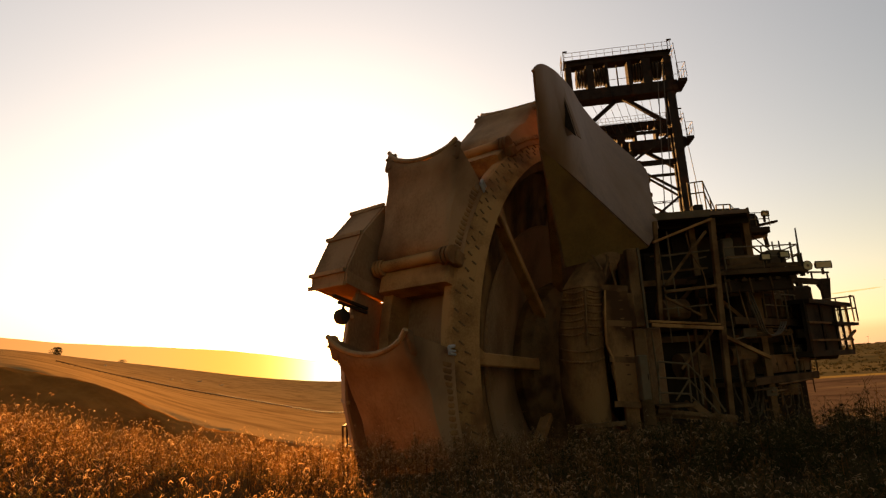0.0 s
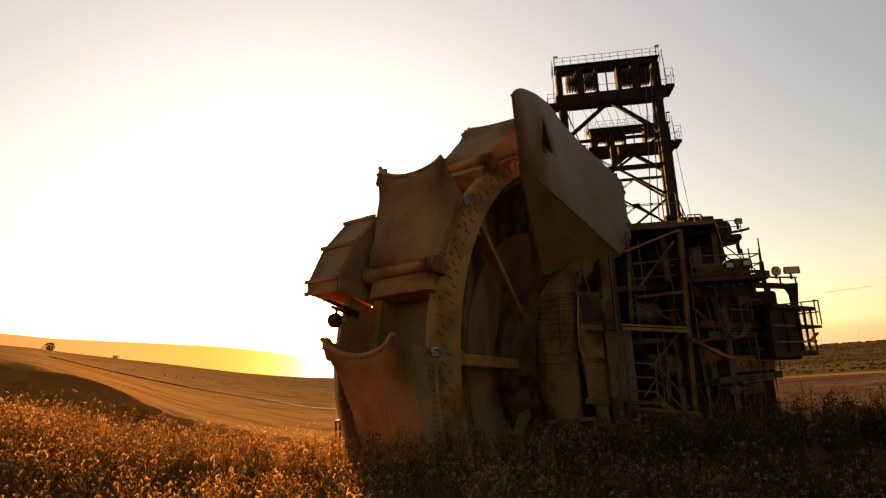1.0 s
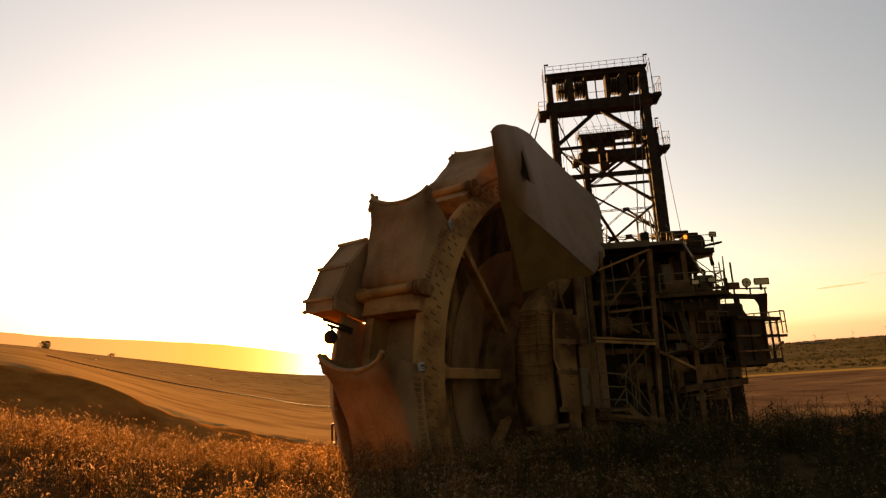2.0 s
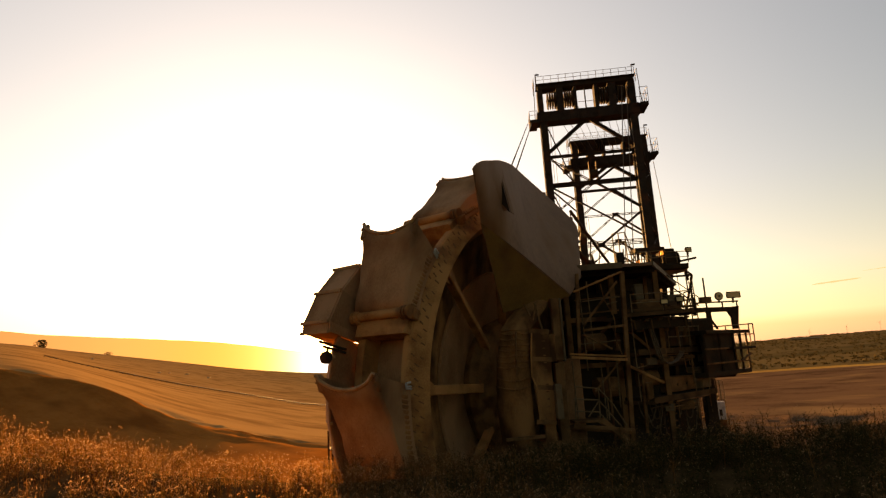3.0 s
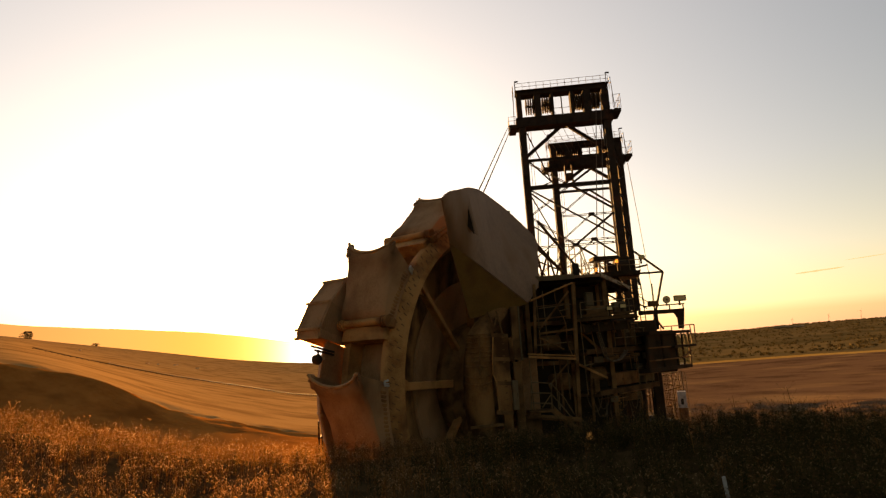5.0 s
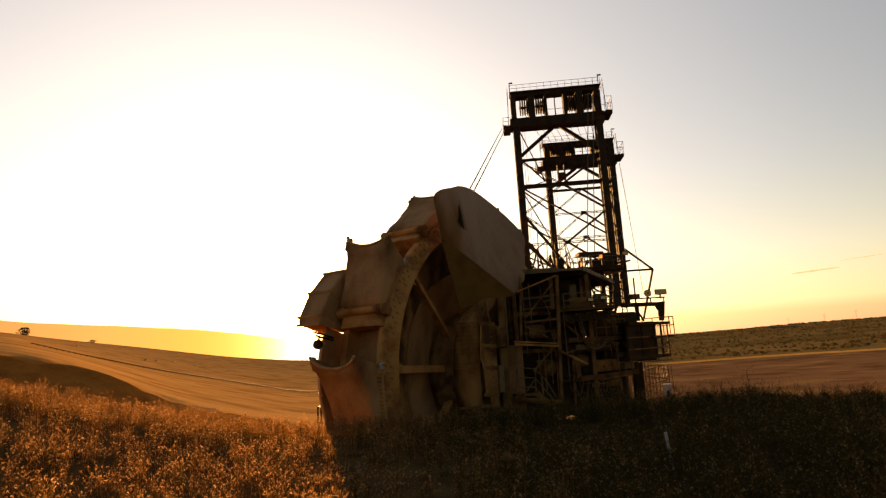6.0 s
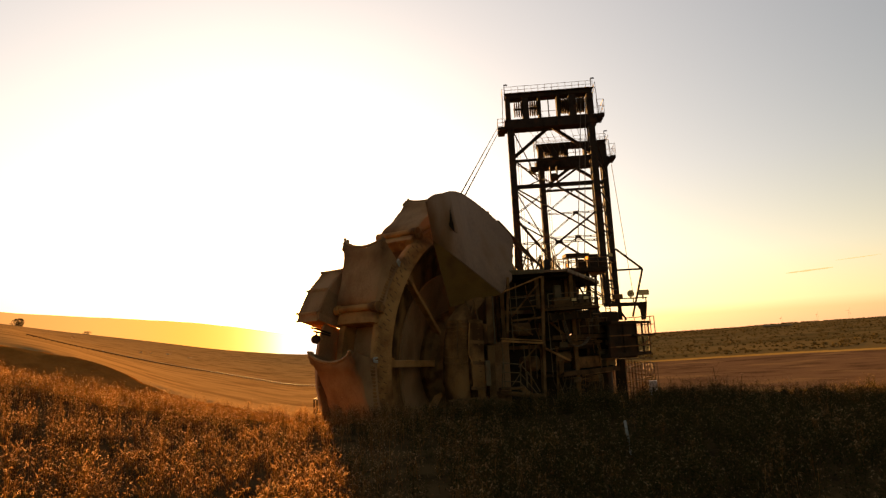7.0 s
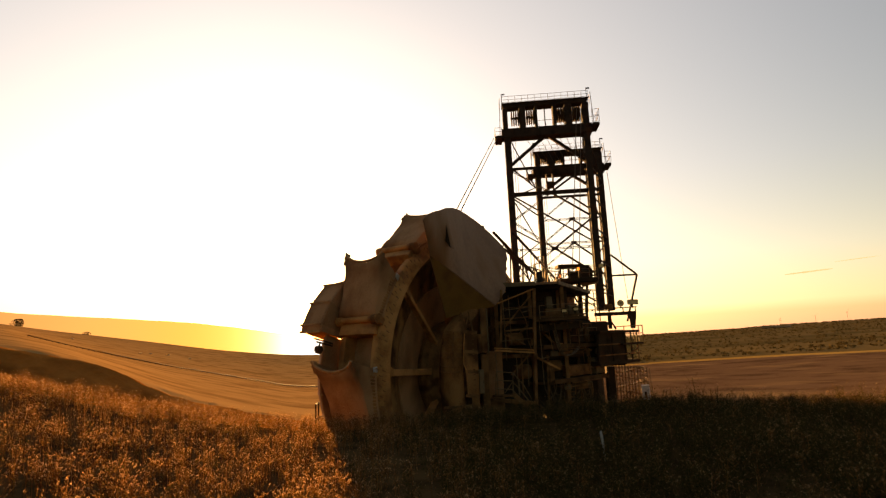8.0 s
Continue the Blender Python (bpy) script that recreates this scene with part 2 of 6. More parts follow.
def lathe(bm, profile, seg=96, a0=0.0, a1=360.0):
    """Turns a closed profile of (x, r) round the x axis."""
    closed = a1 - a0 >= 359.9
    count = seg if closed else seg + 1
    rings = []
    for i in range(count):
        a = radians(a0 + (a1 - a0) * i / seg)
        rings.append([bm.verts.new((x, -r * math.cos(a), r * math.sin(a))) for x, r in profile])
    k = len(profile)
    for i in range(seg):
        A, B = rings[i], rings[(i + 1) % count]
        for j in range(k):
            bm.faces.new((A[j], A[(j + 1) % k], B[(j + 1) % k], B[j]))
    if not closed:
        bm.faces.new(rings[0])
        bm.faces.new(rings[-1][::-1])
    return bm


def hose(name, pts, r, mat, parent, label=""):
    """A bent cable or pipe through the points."""
    cu = bpy.data.curves.new(name, "CURVE")
    cu.dimensions, cu.bevel_depth, cu.bevel_resolution, cu.resolution_u = "3D", r, 2, 6
    sp = cu.splines.new("BEZIER")
    sp.bezier_points.add(len(pts) - 1)
    for b, p in zip(sp.bezier_points, pts):
        b.co, b.handle_left_type, b.handle_right_type = p, "AUTO", "AUTO"
    cu.materials.append(mat)
    ob = new(name, cu)
    ob.parent = parent
    if label:
        ob["label"] = label
    return ob


BM = bmesh.new


def railing(parent, pts, height=1.1, gap=1.4, r=0.03, up=(0, 0, 1)):
    """Posts, a top rail, a knee rail and a toe board along the points, each a part."""
    up = Vector(up)
    for p, q in zip(pts, pts[1:]):
        p, q = Vector(p), Vector(q)
        n = max(1, round((q - p).length / gap))
        for i in range(n + 1):
            s = p.lerp(q, i / n)
            part("post", tube(BM(), s, s + up * height, r, 6), M_RAIL, parent)
        for h, name in ((1.0, "top_rail"), (0.52, "knee_rail")):
            part(name, tube(BM(), p + up * height * h, q + up * height * h, r, 6), M_RAIL, parent)


# ---- ground ----
AZ = (-180, -75, -36, -33, -30, -28, -26, -23, -20, -17, -14, -10, 0, 10, 25, 38, 75, 180)
EL = {   # elevation seen from the bank, in degrees, at five distances
    110: (-1.5, 1.6, 1.45, 0.8, -0.1, -1.0, -2.05, -3.4, -4.55, -5.5, -6.28, -7.3, -7.2, -6.4, -6.4, -6.3, -4.0, -1.5),
    400: (0.0, 3.4, 3.1, 2.15, 1.2, 0.63, 0.06, -0.8, -1.48, -2.15, -2.84, -3.75, -3.3, -2.8, -2.4, -1.9, -0.8, 0.0),
    1200: (0.3, 3.8, 3.4, 2.85, 2.3, 1.99, 1.67, 1.2, 0.72, 0.25, -0.11, -0.6, -0.5, -0.4, -0.4, -0.2, 0.2, 0.3),
    2600: (0.5, 3.2, 2.9, 2.35, 1.8, 1.51, 1.23, 0.8, 0.4, 0.0, -0.34, -0.8, -0.4, -0.2, 0.0, 0.5, 0.6, 0.5),
    4200: (0.3, 2.2, 2.0, 1.6, 1.2, 0.97, 0.74, 0.4, 0.0, -0.4, -0.61, -0.9, -0.5, -0.4, -0.2, 0.2, 0.3, 0.3),
}
EYE_AT = Vector((0.5, -8.0, 7.3))


def smooth(a, b, x):
    t = min(1.0, max(0.0, (x - a) / (b - a)))
    return t * t * (3 - 2 * t)


def bank_z(x):
    """Height of the grassy bank: lowest in the middle, rising steeply to one side."""
    return float(np.interp(x, (-26, -19.5, -15.5, -13.3, -11.2, -9.0, -6.9, -3.6, 0.0, 6.0, 12.0, 17.0, 24.0), (6.7, 6.2, 5.5, 5.0, 4.62, 4.23, 3.83, 3.46, 3.3, 3.3, 3.5, 3.35, 3.15)))


def crest_y(x):
    return 14.0 + 1.2 * math.sin(x * 0.13 + 0.5) + (0.12 * (-x - 6) if x < -6 else 0)


def ground_z(x, y):
    dx, dy = x - EYE_AT.x, y - EYE_AT.y
    r, az = max(1.0, math.hypot(dx, dy)), math.degrees(math.atan2(dx, dy))
    keys = sorted(EL)
    around = [az - 2, az, az + 2] if az < -8 else [az - 5, az - 2.5, az, az + 2.5, az + 5]
    zs = [EYE_AT.z + k * math.tan(radians(float(np.mean(np.interp(around, AZ, EL[k]))))) for k in keys]
    if r <= keys[0]:
        far = zs[0]
    else:
        far = float(np.interp(math.log(r), [math.log(k) for k in keys], [z / k for z, k in zip(zs, keys)])) * r
    lumps = noise.noise(Vector((x * 0.06, y * 0.06, 3.0))) * 0.5 + noise.noise(Vector((x * 0.3, y * 0.3, 9.0))) * 0.12
    if r > 110:
        lumps *= 0.12 + 0.88 * math.exp(-(r - 110) / 12)
        lumps += noise.noise(Vector((x * 0.012, y * 0.012, 5.0))) * min(0.12, r * 0.0012)
        lumps += noise.noise(Vector((x * 0.004, y * 0.004, 1.0))) * min(2.5 if az < 6 else 0.8, (r - 110) * 0.0025)
    if 92 < r < 128:
        lumps += (0.35 * noise.noise(Vector((x * 0.45, y * 0.45, 2.0))) + 0.75 * noise.noise(Vector((x * 0.13, y * 0.13, 6.0)))) * (1 - abs(r - 110) / 18)
    low = -4.6 + lumps * 0.4
    near = bank_z(x) + noise.noise(Vector((x * 0.2, y * 0.2, 0.0))) * 0.15
    fall = smooth(crest_y(x), crest_y(x) + 5.5, y)
    z = near * (1 - fall) + low * fall
    t = min(1.0, max(0.0, (r - 56) / 53)) ** 2.2 * (1.0 if dy > 0 else smooth(100, 300, r))
    return z * (1 - t) + (far + lumps) * t


RINGS = sorted(r for r in [0.0] + [1.2 * i for i in range(1, 50)] + [60 * 1.045 ** i for i in range(1, 98)] + [100 + 0.7 * i for i in range(28)] + [342 + 3 * i for i in range(15)] if r < 4300)


def sheet_z(az, r):
    """Height of the ground sheet between two of its rings."""
    i = next(k for k, ring in enumerate(RINGS) if ring > r)
    r0, r1 = RINGS[i - 1], RINGS[i]
    sx, sy = math.sin(radians(az)), math.cos(radians(az))
    z0, z1 = (ground_z(EYE_AT.x + k * sx, EYE_AT.y + k * sy) for k in (r0, r1))
    return z0 + (z1 - z0) * (r - r0) / (r1 - r0)


def build_ground():
    verts, faces, angles = [], [], []
    a = -180.0
    while a < 180:
        angles.append(a)
        a += 0.55 if -50 < a < 50 else 3.0
    for r in RINGS:
        for a in angles:
            x, y = EYE_AT.x + r * math.sin(radians(a)), EYE_AT.y + r * math.cos(radians(a))
            verts.append((x, y, ground_z(x, y)))
    n = len(angles)
    for i in range(len(RINGS) - 1):
        for j in range(n):
            k = (j + 1) % n
            faces.append((i * n + j, i * n + k, (i + 1) * n + k, (i + 1) * n + j))
    me = bpy.data.meshes.new("ground")
    me.from_pydata(verts, [], faces)
    me.validate()
    for p in me.polygons:
        p.use_smooth = True
    for mat in (M_SOIL, M_BANK, M_CROP, M_SCRUB, M_REDSOIL, M_DARKSOIL):
        me.materials.append(mat)
    for p in me.polygons:
        dx, dy = p.center.x - EYE_AT.x, p.center.y - EYE_AT.y
        r, az = math.hypot(dx, dy), math.degrees(math.atan2(dx, dy))
        wob = noise.noise(Vector((az * 0.2, r * 0.002, 0.0))) * 40
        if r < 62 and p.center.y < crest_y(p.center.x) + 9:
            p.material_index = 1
        elif r < (112.5 if az < -26 else 110.8) + 1.2 * max(0.0, noise.noise(Vector((p.center.x * 0.4, p.center.y * 0.4, 8.0)))) and az < 4:
            p.material_index = 5
        elif az > 6 and 352 + wob * 0.15 < r < 374 + wob * 0.3:
            p.material_index = 2
        elif az > 6 and r > 374 + wob * 0.3:
            p.material_index = 3
        elif az > 6 and r > 50:
            p.material_index = 4
    return tagged(new("ground", me), "dry brown opencast mine soil with a weedy bank", "ground", kind="structure")


M_SOIL = material("bare_mine_soil", (0.29, 0.160, 0.058), (0.385, 0.218, 0.082), 0.95, 0.0, 0.06, 0.9, 0.5, (0.225, 0.118, 0.042), 0.05, 0.57, gloss=0.0)
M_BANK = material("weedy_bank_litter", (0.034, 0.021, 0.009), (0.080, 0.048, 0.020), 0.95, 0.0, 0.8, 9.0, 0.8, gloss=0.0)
M_CROP = material("dry_yellow_stubble", (0.195, 0.117, 0.033), (0.338, 0.215, 0.065), 0.95, 0.0, 0.02, 0.4, 0.3, gloss=0.0)
M_SCRUB = material("scrub_covered_slope", (0.095, 0.070, 0.030), (0.135, 0.098, 0.043), 0.95, 0.0, 0.006, 0.05, 0.08, (0.080, 0.062, 0.027), 0.008, 0.55, gloss=0.0)
M_REDSOIL = material("reddish_mine_floor", (0.066, 0.040, 0.024), (0.128, 0.078, 0.046), 0.95, 0.0, 0.07, 1.0, 0.6, (0.20, 0.128, 0.066), 0.045, 0.62, gloss=0.0)
M_DARKSOIL = material("dark_overburden", (0.25, 0.085, 0.017), (0.35, 0.128, 0.029), 0.95, 0.0, 0.08, 1.5, 0.7, (0.19, 0.066, 0.015), 0.1, 0.60, gloss=0.0)
build_ground()

# ---- bucket wheel ----
WHEEL = pose(5.75, 24.93, 5.5, 0, 0, -38.7)     # x: the axle, towards the open side; -y: towards the bank
PHASE, COUNT, STEP = 2.8, 10, 36.0
R_IN, R_OUT = 8.9, 9.6
wheel = thing("bucket_wheel", WHEEL, "huge dusty brown steel bucket wheel of a mining excavator", "bucket wheel")


def on_wheel(x, r, deg):
    a = radians(deg)
    return Vector((x, -r * math.cos(a), r * math.sin(a)))


def turned(deg):
    """Turns a piece built at the wheel's zero angle to deg."""
    return Matrix.Rotation(radians(-deg), 4, "X")


rim = part("rim", lathe(BM(), [(0, R_IN), (-0.12, R_IN + 0.25), (-0.5, R_OUT), (-0.62, R_OUT + 0.05), (-0.92, R_OUT + 0.03), (-0.95, 8.5), (-0.5, 8.5), (-0.4, R_IN - 0.12)], 144), M_RIM, wheel, "worn steel rim ring")
part("far_rim", lathe(BM(), [(-3.15, R_OUT + 0.03), (-3.5, R_OUT + 0.05), (-3.62, R_OUT), (-4.0, R_IN), (-3.9, R_IN - 0.1), (-3.5, 8.5), (-3.15, 8.5)], 96), M_RIM, wheel)
part("drum", lathe(BM(), [(-0.94, 8.55), (-0.94, 8.7), (-3.16, 8.7), (-3.16, 8.55)], 96), M_DUSTY, wheel)
part("cone_plate", lathe(BM(), [(-1.55, 6.2), (-1.65, 6.28), (-1.75, 6.2), (-2.5, 2.4), (-2.4, 2.4)], 72), M_DUSTY, wheel, "rust-brown conical inner plate")
# ring, back disc and hub take darker colours for the shade inside the wheel
part("inner_ring", lathe(BM(), [(-1.72, 6.15), (-1.2, 8.5), (-1.3, 8.54), (-1.84, 6.15)], 72), M_CHUTE, wheel, "inner ring plate, coloured darker for the deep gap's shade")
part("back_disc", lathe(BM(), [(-3.2, 8.54), (-3.3, 8.54), (-3.3, 0.5), (-3.2, 0.5)], 72), M_CHUTE, wheel, "back disc closing the wheel, coloured darker for shade")
part("hub", lathe(BM(), [(-0.95, 0.01), (-0.9, 1.6), (-1.0, 3.0), (-1.25, 3.55), (-1.7, 3.7), (-3.1, 3.2), (-3.2, 0.01)], 48), M_FRAME, wheel, "hub casing, coloured darker for the shade inside the wheel")
for i in range(COUNT):
    a = PHASE + i * STEP
    b = BM()
    beam(b, on_wheel(-0.42, R_IN - 0.1, a), on_wheel(-1.25, 3.3, a), 0.42, 0.30, 0.04)
    for s in (-1, 1):     # gussets that spread the spoke's foot over the rim
        plate(b, [on_wheel(-0.34, R_IN - 0.02, a), on_wheel(-0.34, R_IN - 0.02, a + s * 3.4), on_wheel(-0.46, R_IN - 0.85, a + s * 0.9), on_wheel(-0.46, R_IN - 0.85, a)], 0.12)
    part("spoke", b, M_RIM, wheel)
# short raised dark dashes standing in for notches round the rim's sloping edge
slot = box(BM(), (-0.024, -0.012, -0.115), (0.024, 0.03, 0.115), None, 0.006)
slot_mesh = mesh_of("wear_bar", slot)
slot_rnd = random.Random(5)
for i in range(100):
    for row, (f, step) in enumerate(((0.20, 0.0), (0.52, 1.8), (0.84, 0.6))):
        a = i * 3.6 + step
        e_t, e_r = Vector((0, math.sin(radians(a)), math.cos(radians(a)))), Vector((0, -math.cos(radians(a)), math.sin(radians(a))))
        e_s = (e_r * 0.763 - Vector((1, 0, 0)) * 0.645).normalized()
        e_n = e_t.cross(e_s)
        if e_n.x < 0:
            e_n = -e_n
        c = on_wheel(-0.12 - 0.38 * f, R_IN + 0.25 + 0.45 * f, a)
        m = Matrix((e_s, e_n, e_t)).transposed().to_4x4()
        if slot_rnd.random() < 0.07:
            continue
        ob = part("wear_bar", slot_mesh, M_FRAME, rim)
        ob.matrix_basis = Matrix.Translation(c) @ m @ Matrix.Rotation(radians(58 + slot_rnd.uniform(-8, 8)), 4, "Y") @ Matrix.Diagonal((1, 1, slot_rnd.uniform(0.75, 1.1), 1))


# a bucket at the wheel's zero angle: the cutting edge leads at +3.5 degrees, the mounting bar trails at -17.5
def bucket_mesh():
    """The bucket's shell: two cheeks that lean in from the rim and a bulging back between them."""
    rows = [(3.4, 11.72), (2.2, 11.62), (0.0, 11.38), (-2.0, 11.12), (-4.5, 10.85), (-7.0, 10.66), (-9.5, 10.54), (-12.0, 10.46), (-14.5, 10.40), (-16.2, 10.30), (-17.0, 10.15)]
    n, b, grid = 20, BM(), []
    for k, (deg, r) in enumerate(rows):
        line, fade, tall = [], max(0.0, 1 - k / 4), (r - 9.62) / 2.1
        for i in range(n + 1):
            u = 2 * i / n - 1                               # -1 near cheek's foot, 1 far cheek's foot
            e = abs(u)
            lean = smooth(1.0, 0.76, e)                     # 0 at the rim, 1 on the back
            half = (1.62 - 0.10 * lean) * (1.0 if e > 0.84 else 0.9 + 0.1 * smooth(0.7, 0.84, e) if e > 0.7 else 0.9 * e / 0.7)
            mid = math.cos(min(1.0, e / 0.76) * math.pi / 2)
            rr = 9.62 + (r + 0.17 * u * tall - 9.62) * lean + 0.16 * mid * math.sin(math.pi * (k + 1.5) / (len(rows) + 1))
            d = deg - fade * (2.4 * (1 - lean) + 3.0 * mid ** 0.6)
            line.append(b.verts.new(on_wheel(-2.07 - math.copysign(half, u), rr - fade * 0.3 * mid ** 0.6, d)))
        grid.append(line)
    for A, B in zip(grid, grid[1:]):
        for i in range(n):
            b.faces.new((A[i], A[i + 1], B[i + 1], B[i]))
    bmesh.ops.subdivide_edges(b, edges=b.edges[:], cuts=1, use_grid_fill=True)
    for v in b.verts:                       # dents and beaten edges
        v.co += Vector((noise.noise(v.co * 0.9), noise.noise(v.co * 0.9 + Vector((7, 0, 0))), noise.noise(v.co * 0.9 + Vector((0, 7, 0))))) * 0.09
        v.co += 0.03 * noise.noise(v.co * 2.7) * Vector((0.3, -1, 0.3))
    bmesh.ops.recalc_face_normals(b, faces=b.faces)
    bmesh.ops.solidify(b, geom=b.faces[:], thickness=0.11)
    return mesh_of("bucket", b)


def strip_mesh(x0, x1):
    """The thick flange that carries the bucket along the rim."""
    s = 1 if x1 < x0 else -1
    return mesh_of("side_strip", lathe(BM(), [(x0, 9.6), (x0, 9.86), (x0 - s * 0.1, 10.0), (x1 + s * 0.1, 10.04), (x1, 9.9), (x1, 9.6)], 14, -16.8, 0.6))


def lip_mesh():
    """The cutting edge: a welded strip that dips between two rounded corner lugs."""
    b = BM()
    last = None
    for i in range(13):
        e = abs(2 * i / 12 - 1)
        mid = math.cos(e * math.pi / 2) ** 0.6
        p = on_wheel(-0.62 - 2.9 * i / 12, 11.56 + 0.32 * i / 12 - 0.2 * mid, 3.5 - 3.0 * mid)
        if last is not None:
            tube(b, last, p, 0.085, 8)
        last = p
    return mesh_of("cutting_edge", b)


def lug_mesh(x, r):
    """A worn corner pad that rises from the bucket's back, with two bolt heads."""
    b = BM()
    beam(b, on_wheel(x, r - 0.40, 0.0), on_wheel(x, r - 0.10, 3.6), 0.46, 0.22, 0.1)
    for dx in (-0.12, 0.12):
        tube(b, on_wheel(x + dx, r - 0.2, 2.0), on_wheel(x + dx, r - 0.07, 2.0), 0.045, 8)
    return mesh_of("corner_tooth", b)


def bar_mesh():
    """The mounting bar below the bucket."""
    b = BM()
    tube(b, on_wheel(-0.5, 10.1, -17.6), on_wheel(-3.64, 10.1, -17.6), 0.20, 14)
    return mesh_of("mounting_bar", b)


def clamp_mesh(x):
    """Three thick washers and a foot at one end of the bar."""
    b = BM()
    for k in range(3):
        tube(b, on_wheel(x + 0.20 - 0.16 * k, 10.05, -17.6), on_wheel(x + 0.09 - 0.16 * k, 10.05, -17.6), 0.30, 14)
    beam(b, on_wheel(x, 9.55, -17.6), on_wheel(x, 9.95, -17.6), 0.5, 0.6, 0.06)
    return mesh_of("clamp", b)


def shackle_mesh():
    """A bent pale steel hook on the rim above the flange."""
    b = BM()
    pts = [on_wheel(-0.42, 9.58, 0.5), on_wheel(-0.36, 9.92, 0.6), on_wheel(-0.36, 9.95, 1.7), on_wheel(-0.42, 9.62, 2.0)]
    for p, q in zip(pts, pts[1:]):
        tube(b, p, q, 0.05, 7)
    tube(b, on_wheel(-0.36, 9.93, 1.1), on_wheel(-0.40, 9.6, 1.1), 0.035, 6)
    return mesh_of("shackle", b)


bucket_data, lip_data, bar_data, shackle_data = bucket_mesh(), lip_mesh(), bar_mesh(), shackle_mesh()
lug_data, clamp_data = [lug_mesh(x, r) for x, r in ((-0.72, 11.55), (-3.42, 11.88))], [clamp_mesh(x) for x in (-0.62, -3.5)]
strip_data = [strip_mesh(-0.42, -0.80), strip_mesh(-3.68, -3.34)]
weld_data = [mesh_of("weld", beam(BM(), on_wheel(-0.40, 9.80, -15.6 + 1.12 * k - 0.35), on_wheel(-0.62, 10.09, -15.6 + 1.12 * k + 0.2), 0.10, 0.14, 0.025)) for k in range(14)]
weld_far = [mesh_of("weld", beam(BM(), on_wheel(-3.7, 9.86, -15.6 + 1.3 * k), on_wheel(-3.45, 10.12, -15.6 + 1.3 * k + 0.3), 0.10, 0.14, 0.025)) for k in range(11)]
sill_data = mesh_of("cross_plate", lathe(BM(), [(-0.6, 9.3), (-0.6, 9.92), (-0.7, 9.98), (-3.45, 9.98), (-3.55, 9.92), (-3.55, 9.3)], 4, -22.6, -18.6))
pocket_data = mesh_of("pocket_wall", plate(BM(), [on_wheel(-0.9, 8.6, -21.5), on_wheel(-0.9, 9.9, -22.3), on_wheel(-3.2, 9.9, -22.3), on_wheel(-3.2, 8.6, -21.5)], 0.06))
for i in range(COUNT):
    a = PHASE + STEP * i
    ob = part("bucket", bucket_data, M_DUSTY, wheel, "dented dusty steel digging bucket", True)
    ob.matrix_basis = turned(a)
    part("cutting_edge", lip_data, M_BARE, ob, "scraped bare steel cutting edge")
    for data in lug_data:
        part("corner_tooth", data, M_DUSTY, ob, "", True)
    part("mounting_bar", bar_data, M_RIM, ob, "", True)
    for data in clamp_data:
        part("clamp", data, M_RIM, ob, "", True)
    for data in weld_data + weld_far:
        part("weld", data, M_RIM, ob)
    for data in strip_data:
        part("side_strip", data, M_DUSTY, ob)
    part("shackle", shackle_data, M_WHITE, ob, "pale bent steel shackle")
    part("cross_plate", sill_data, M_RIM, wheel).matrix_basis = turned(a)
    part("pocket_wall", pocket_data, M_DUSTY, wheel).matrix_basis = turned(a)

# ---- shields beside the wheel ----
shield = thing("side_shield", pose(0, 0, 0), "grey-brown folded steel plate shield beside the wheel", "shield")
S_B, S_C, S_TIP = Vector((2.86, 19.4, 13.12)), Vector((3.89, 21.8, 9.22)), Vector((7.25, 22.2, 9.9))
RIM_LINE = [Vector(p) for p in ((2.45, 17.4, 14.95), (2.72, 17.7, 15.22), (3.08, 18.4, 15.55), (3.6, 19.4, 15.9), (4.15, 20.7, 16.4), (4.92, 22.3, 16.7), (5.75, 23.95, 16.68),
                                (6.92, 25.3, 16.15), (8.0, 25.6, 15.15), (8.72, 25.25, 14.05), (8.6, 24.8, 13.0), (8.42, 24.1, 11.9), (8.15, 23.2, 10.85))]
S_OUT = Vector((-0.35, -0.85, 0.25)).normalized()      # away from the wheel, towards the bank


def sheet(grid, thick):
    """A plate bent over a grid of points."""
    b = BM()
    rows = [[b.verts.new(p) for p in row] for row in grid]
    for A, B in zip(rows, rows[1:]):
        for k in range(len(A) - 1):
            b.faces.new((A[k], A[k + 1], B[k + 1], B[k]))
    bmesh.ops.recalc_face_normals(b, faces=b.faces)
    bmesh.ops.solidify(b, geom=b.faces[:], thickness=thick)
    return b


def along(line, t):
    """A point on a polyline, t counted in its corners, rounded by a Catmull-Rom curve."""
    k = min(int(t), len(line) - 2)
    f = t - k
    p0, p1, p2, p3 = line[max(k - 1, 0)], line[k], line[k + 1], line[min(k + 2, len(line) - 1)]
    return 0.5 * (2 * p1 + (p2 - p0) * f + (2 * p0 - 5 * p1 + 4 * p2 - p3) * f ** 2 + (3 * p1 - p0 - 3 * p2 + p3) * f ** 3)


def warped(pts, thick):
    """A plate bent over a fan of triangles."""
    b = BM()
    vs = [b.verts.new(p) for p in pts]
    for i in range(1, len(vs) - 1):
        b.faces.new((vs[0], vs[i], vs[i + 1]))
    bmesh.ops.recalc_face_normals(b, faces=b.faces)
    bmesh.ops.solidify(b, geom=b.faces[:], thickness=thick)
    return b


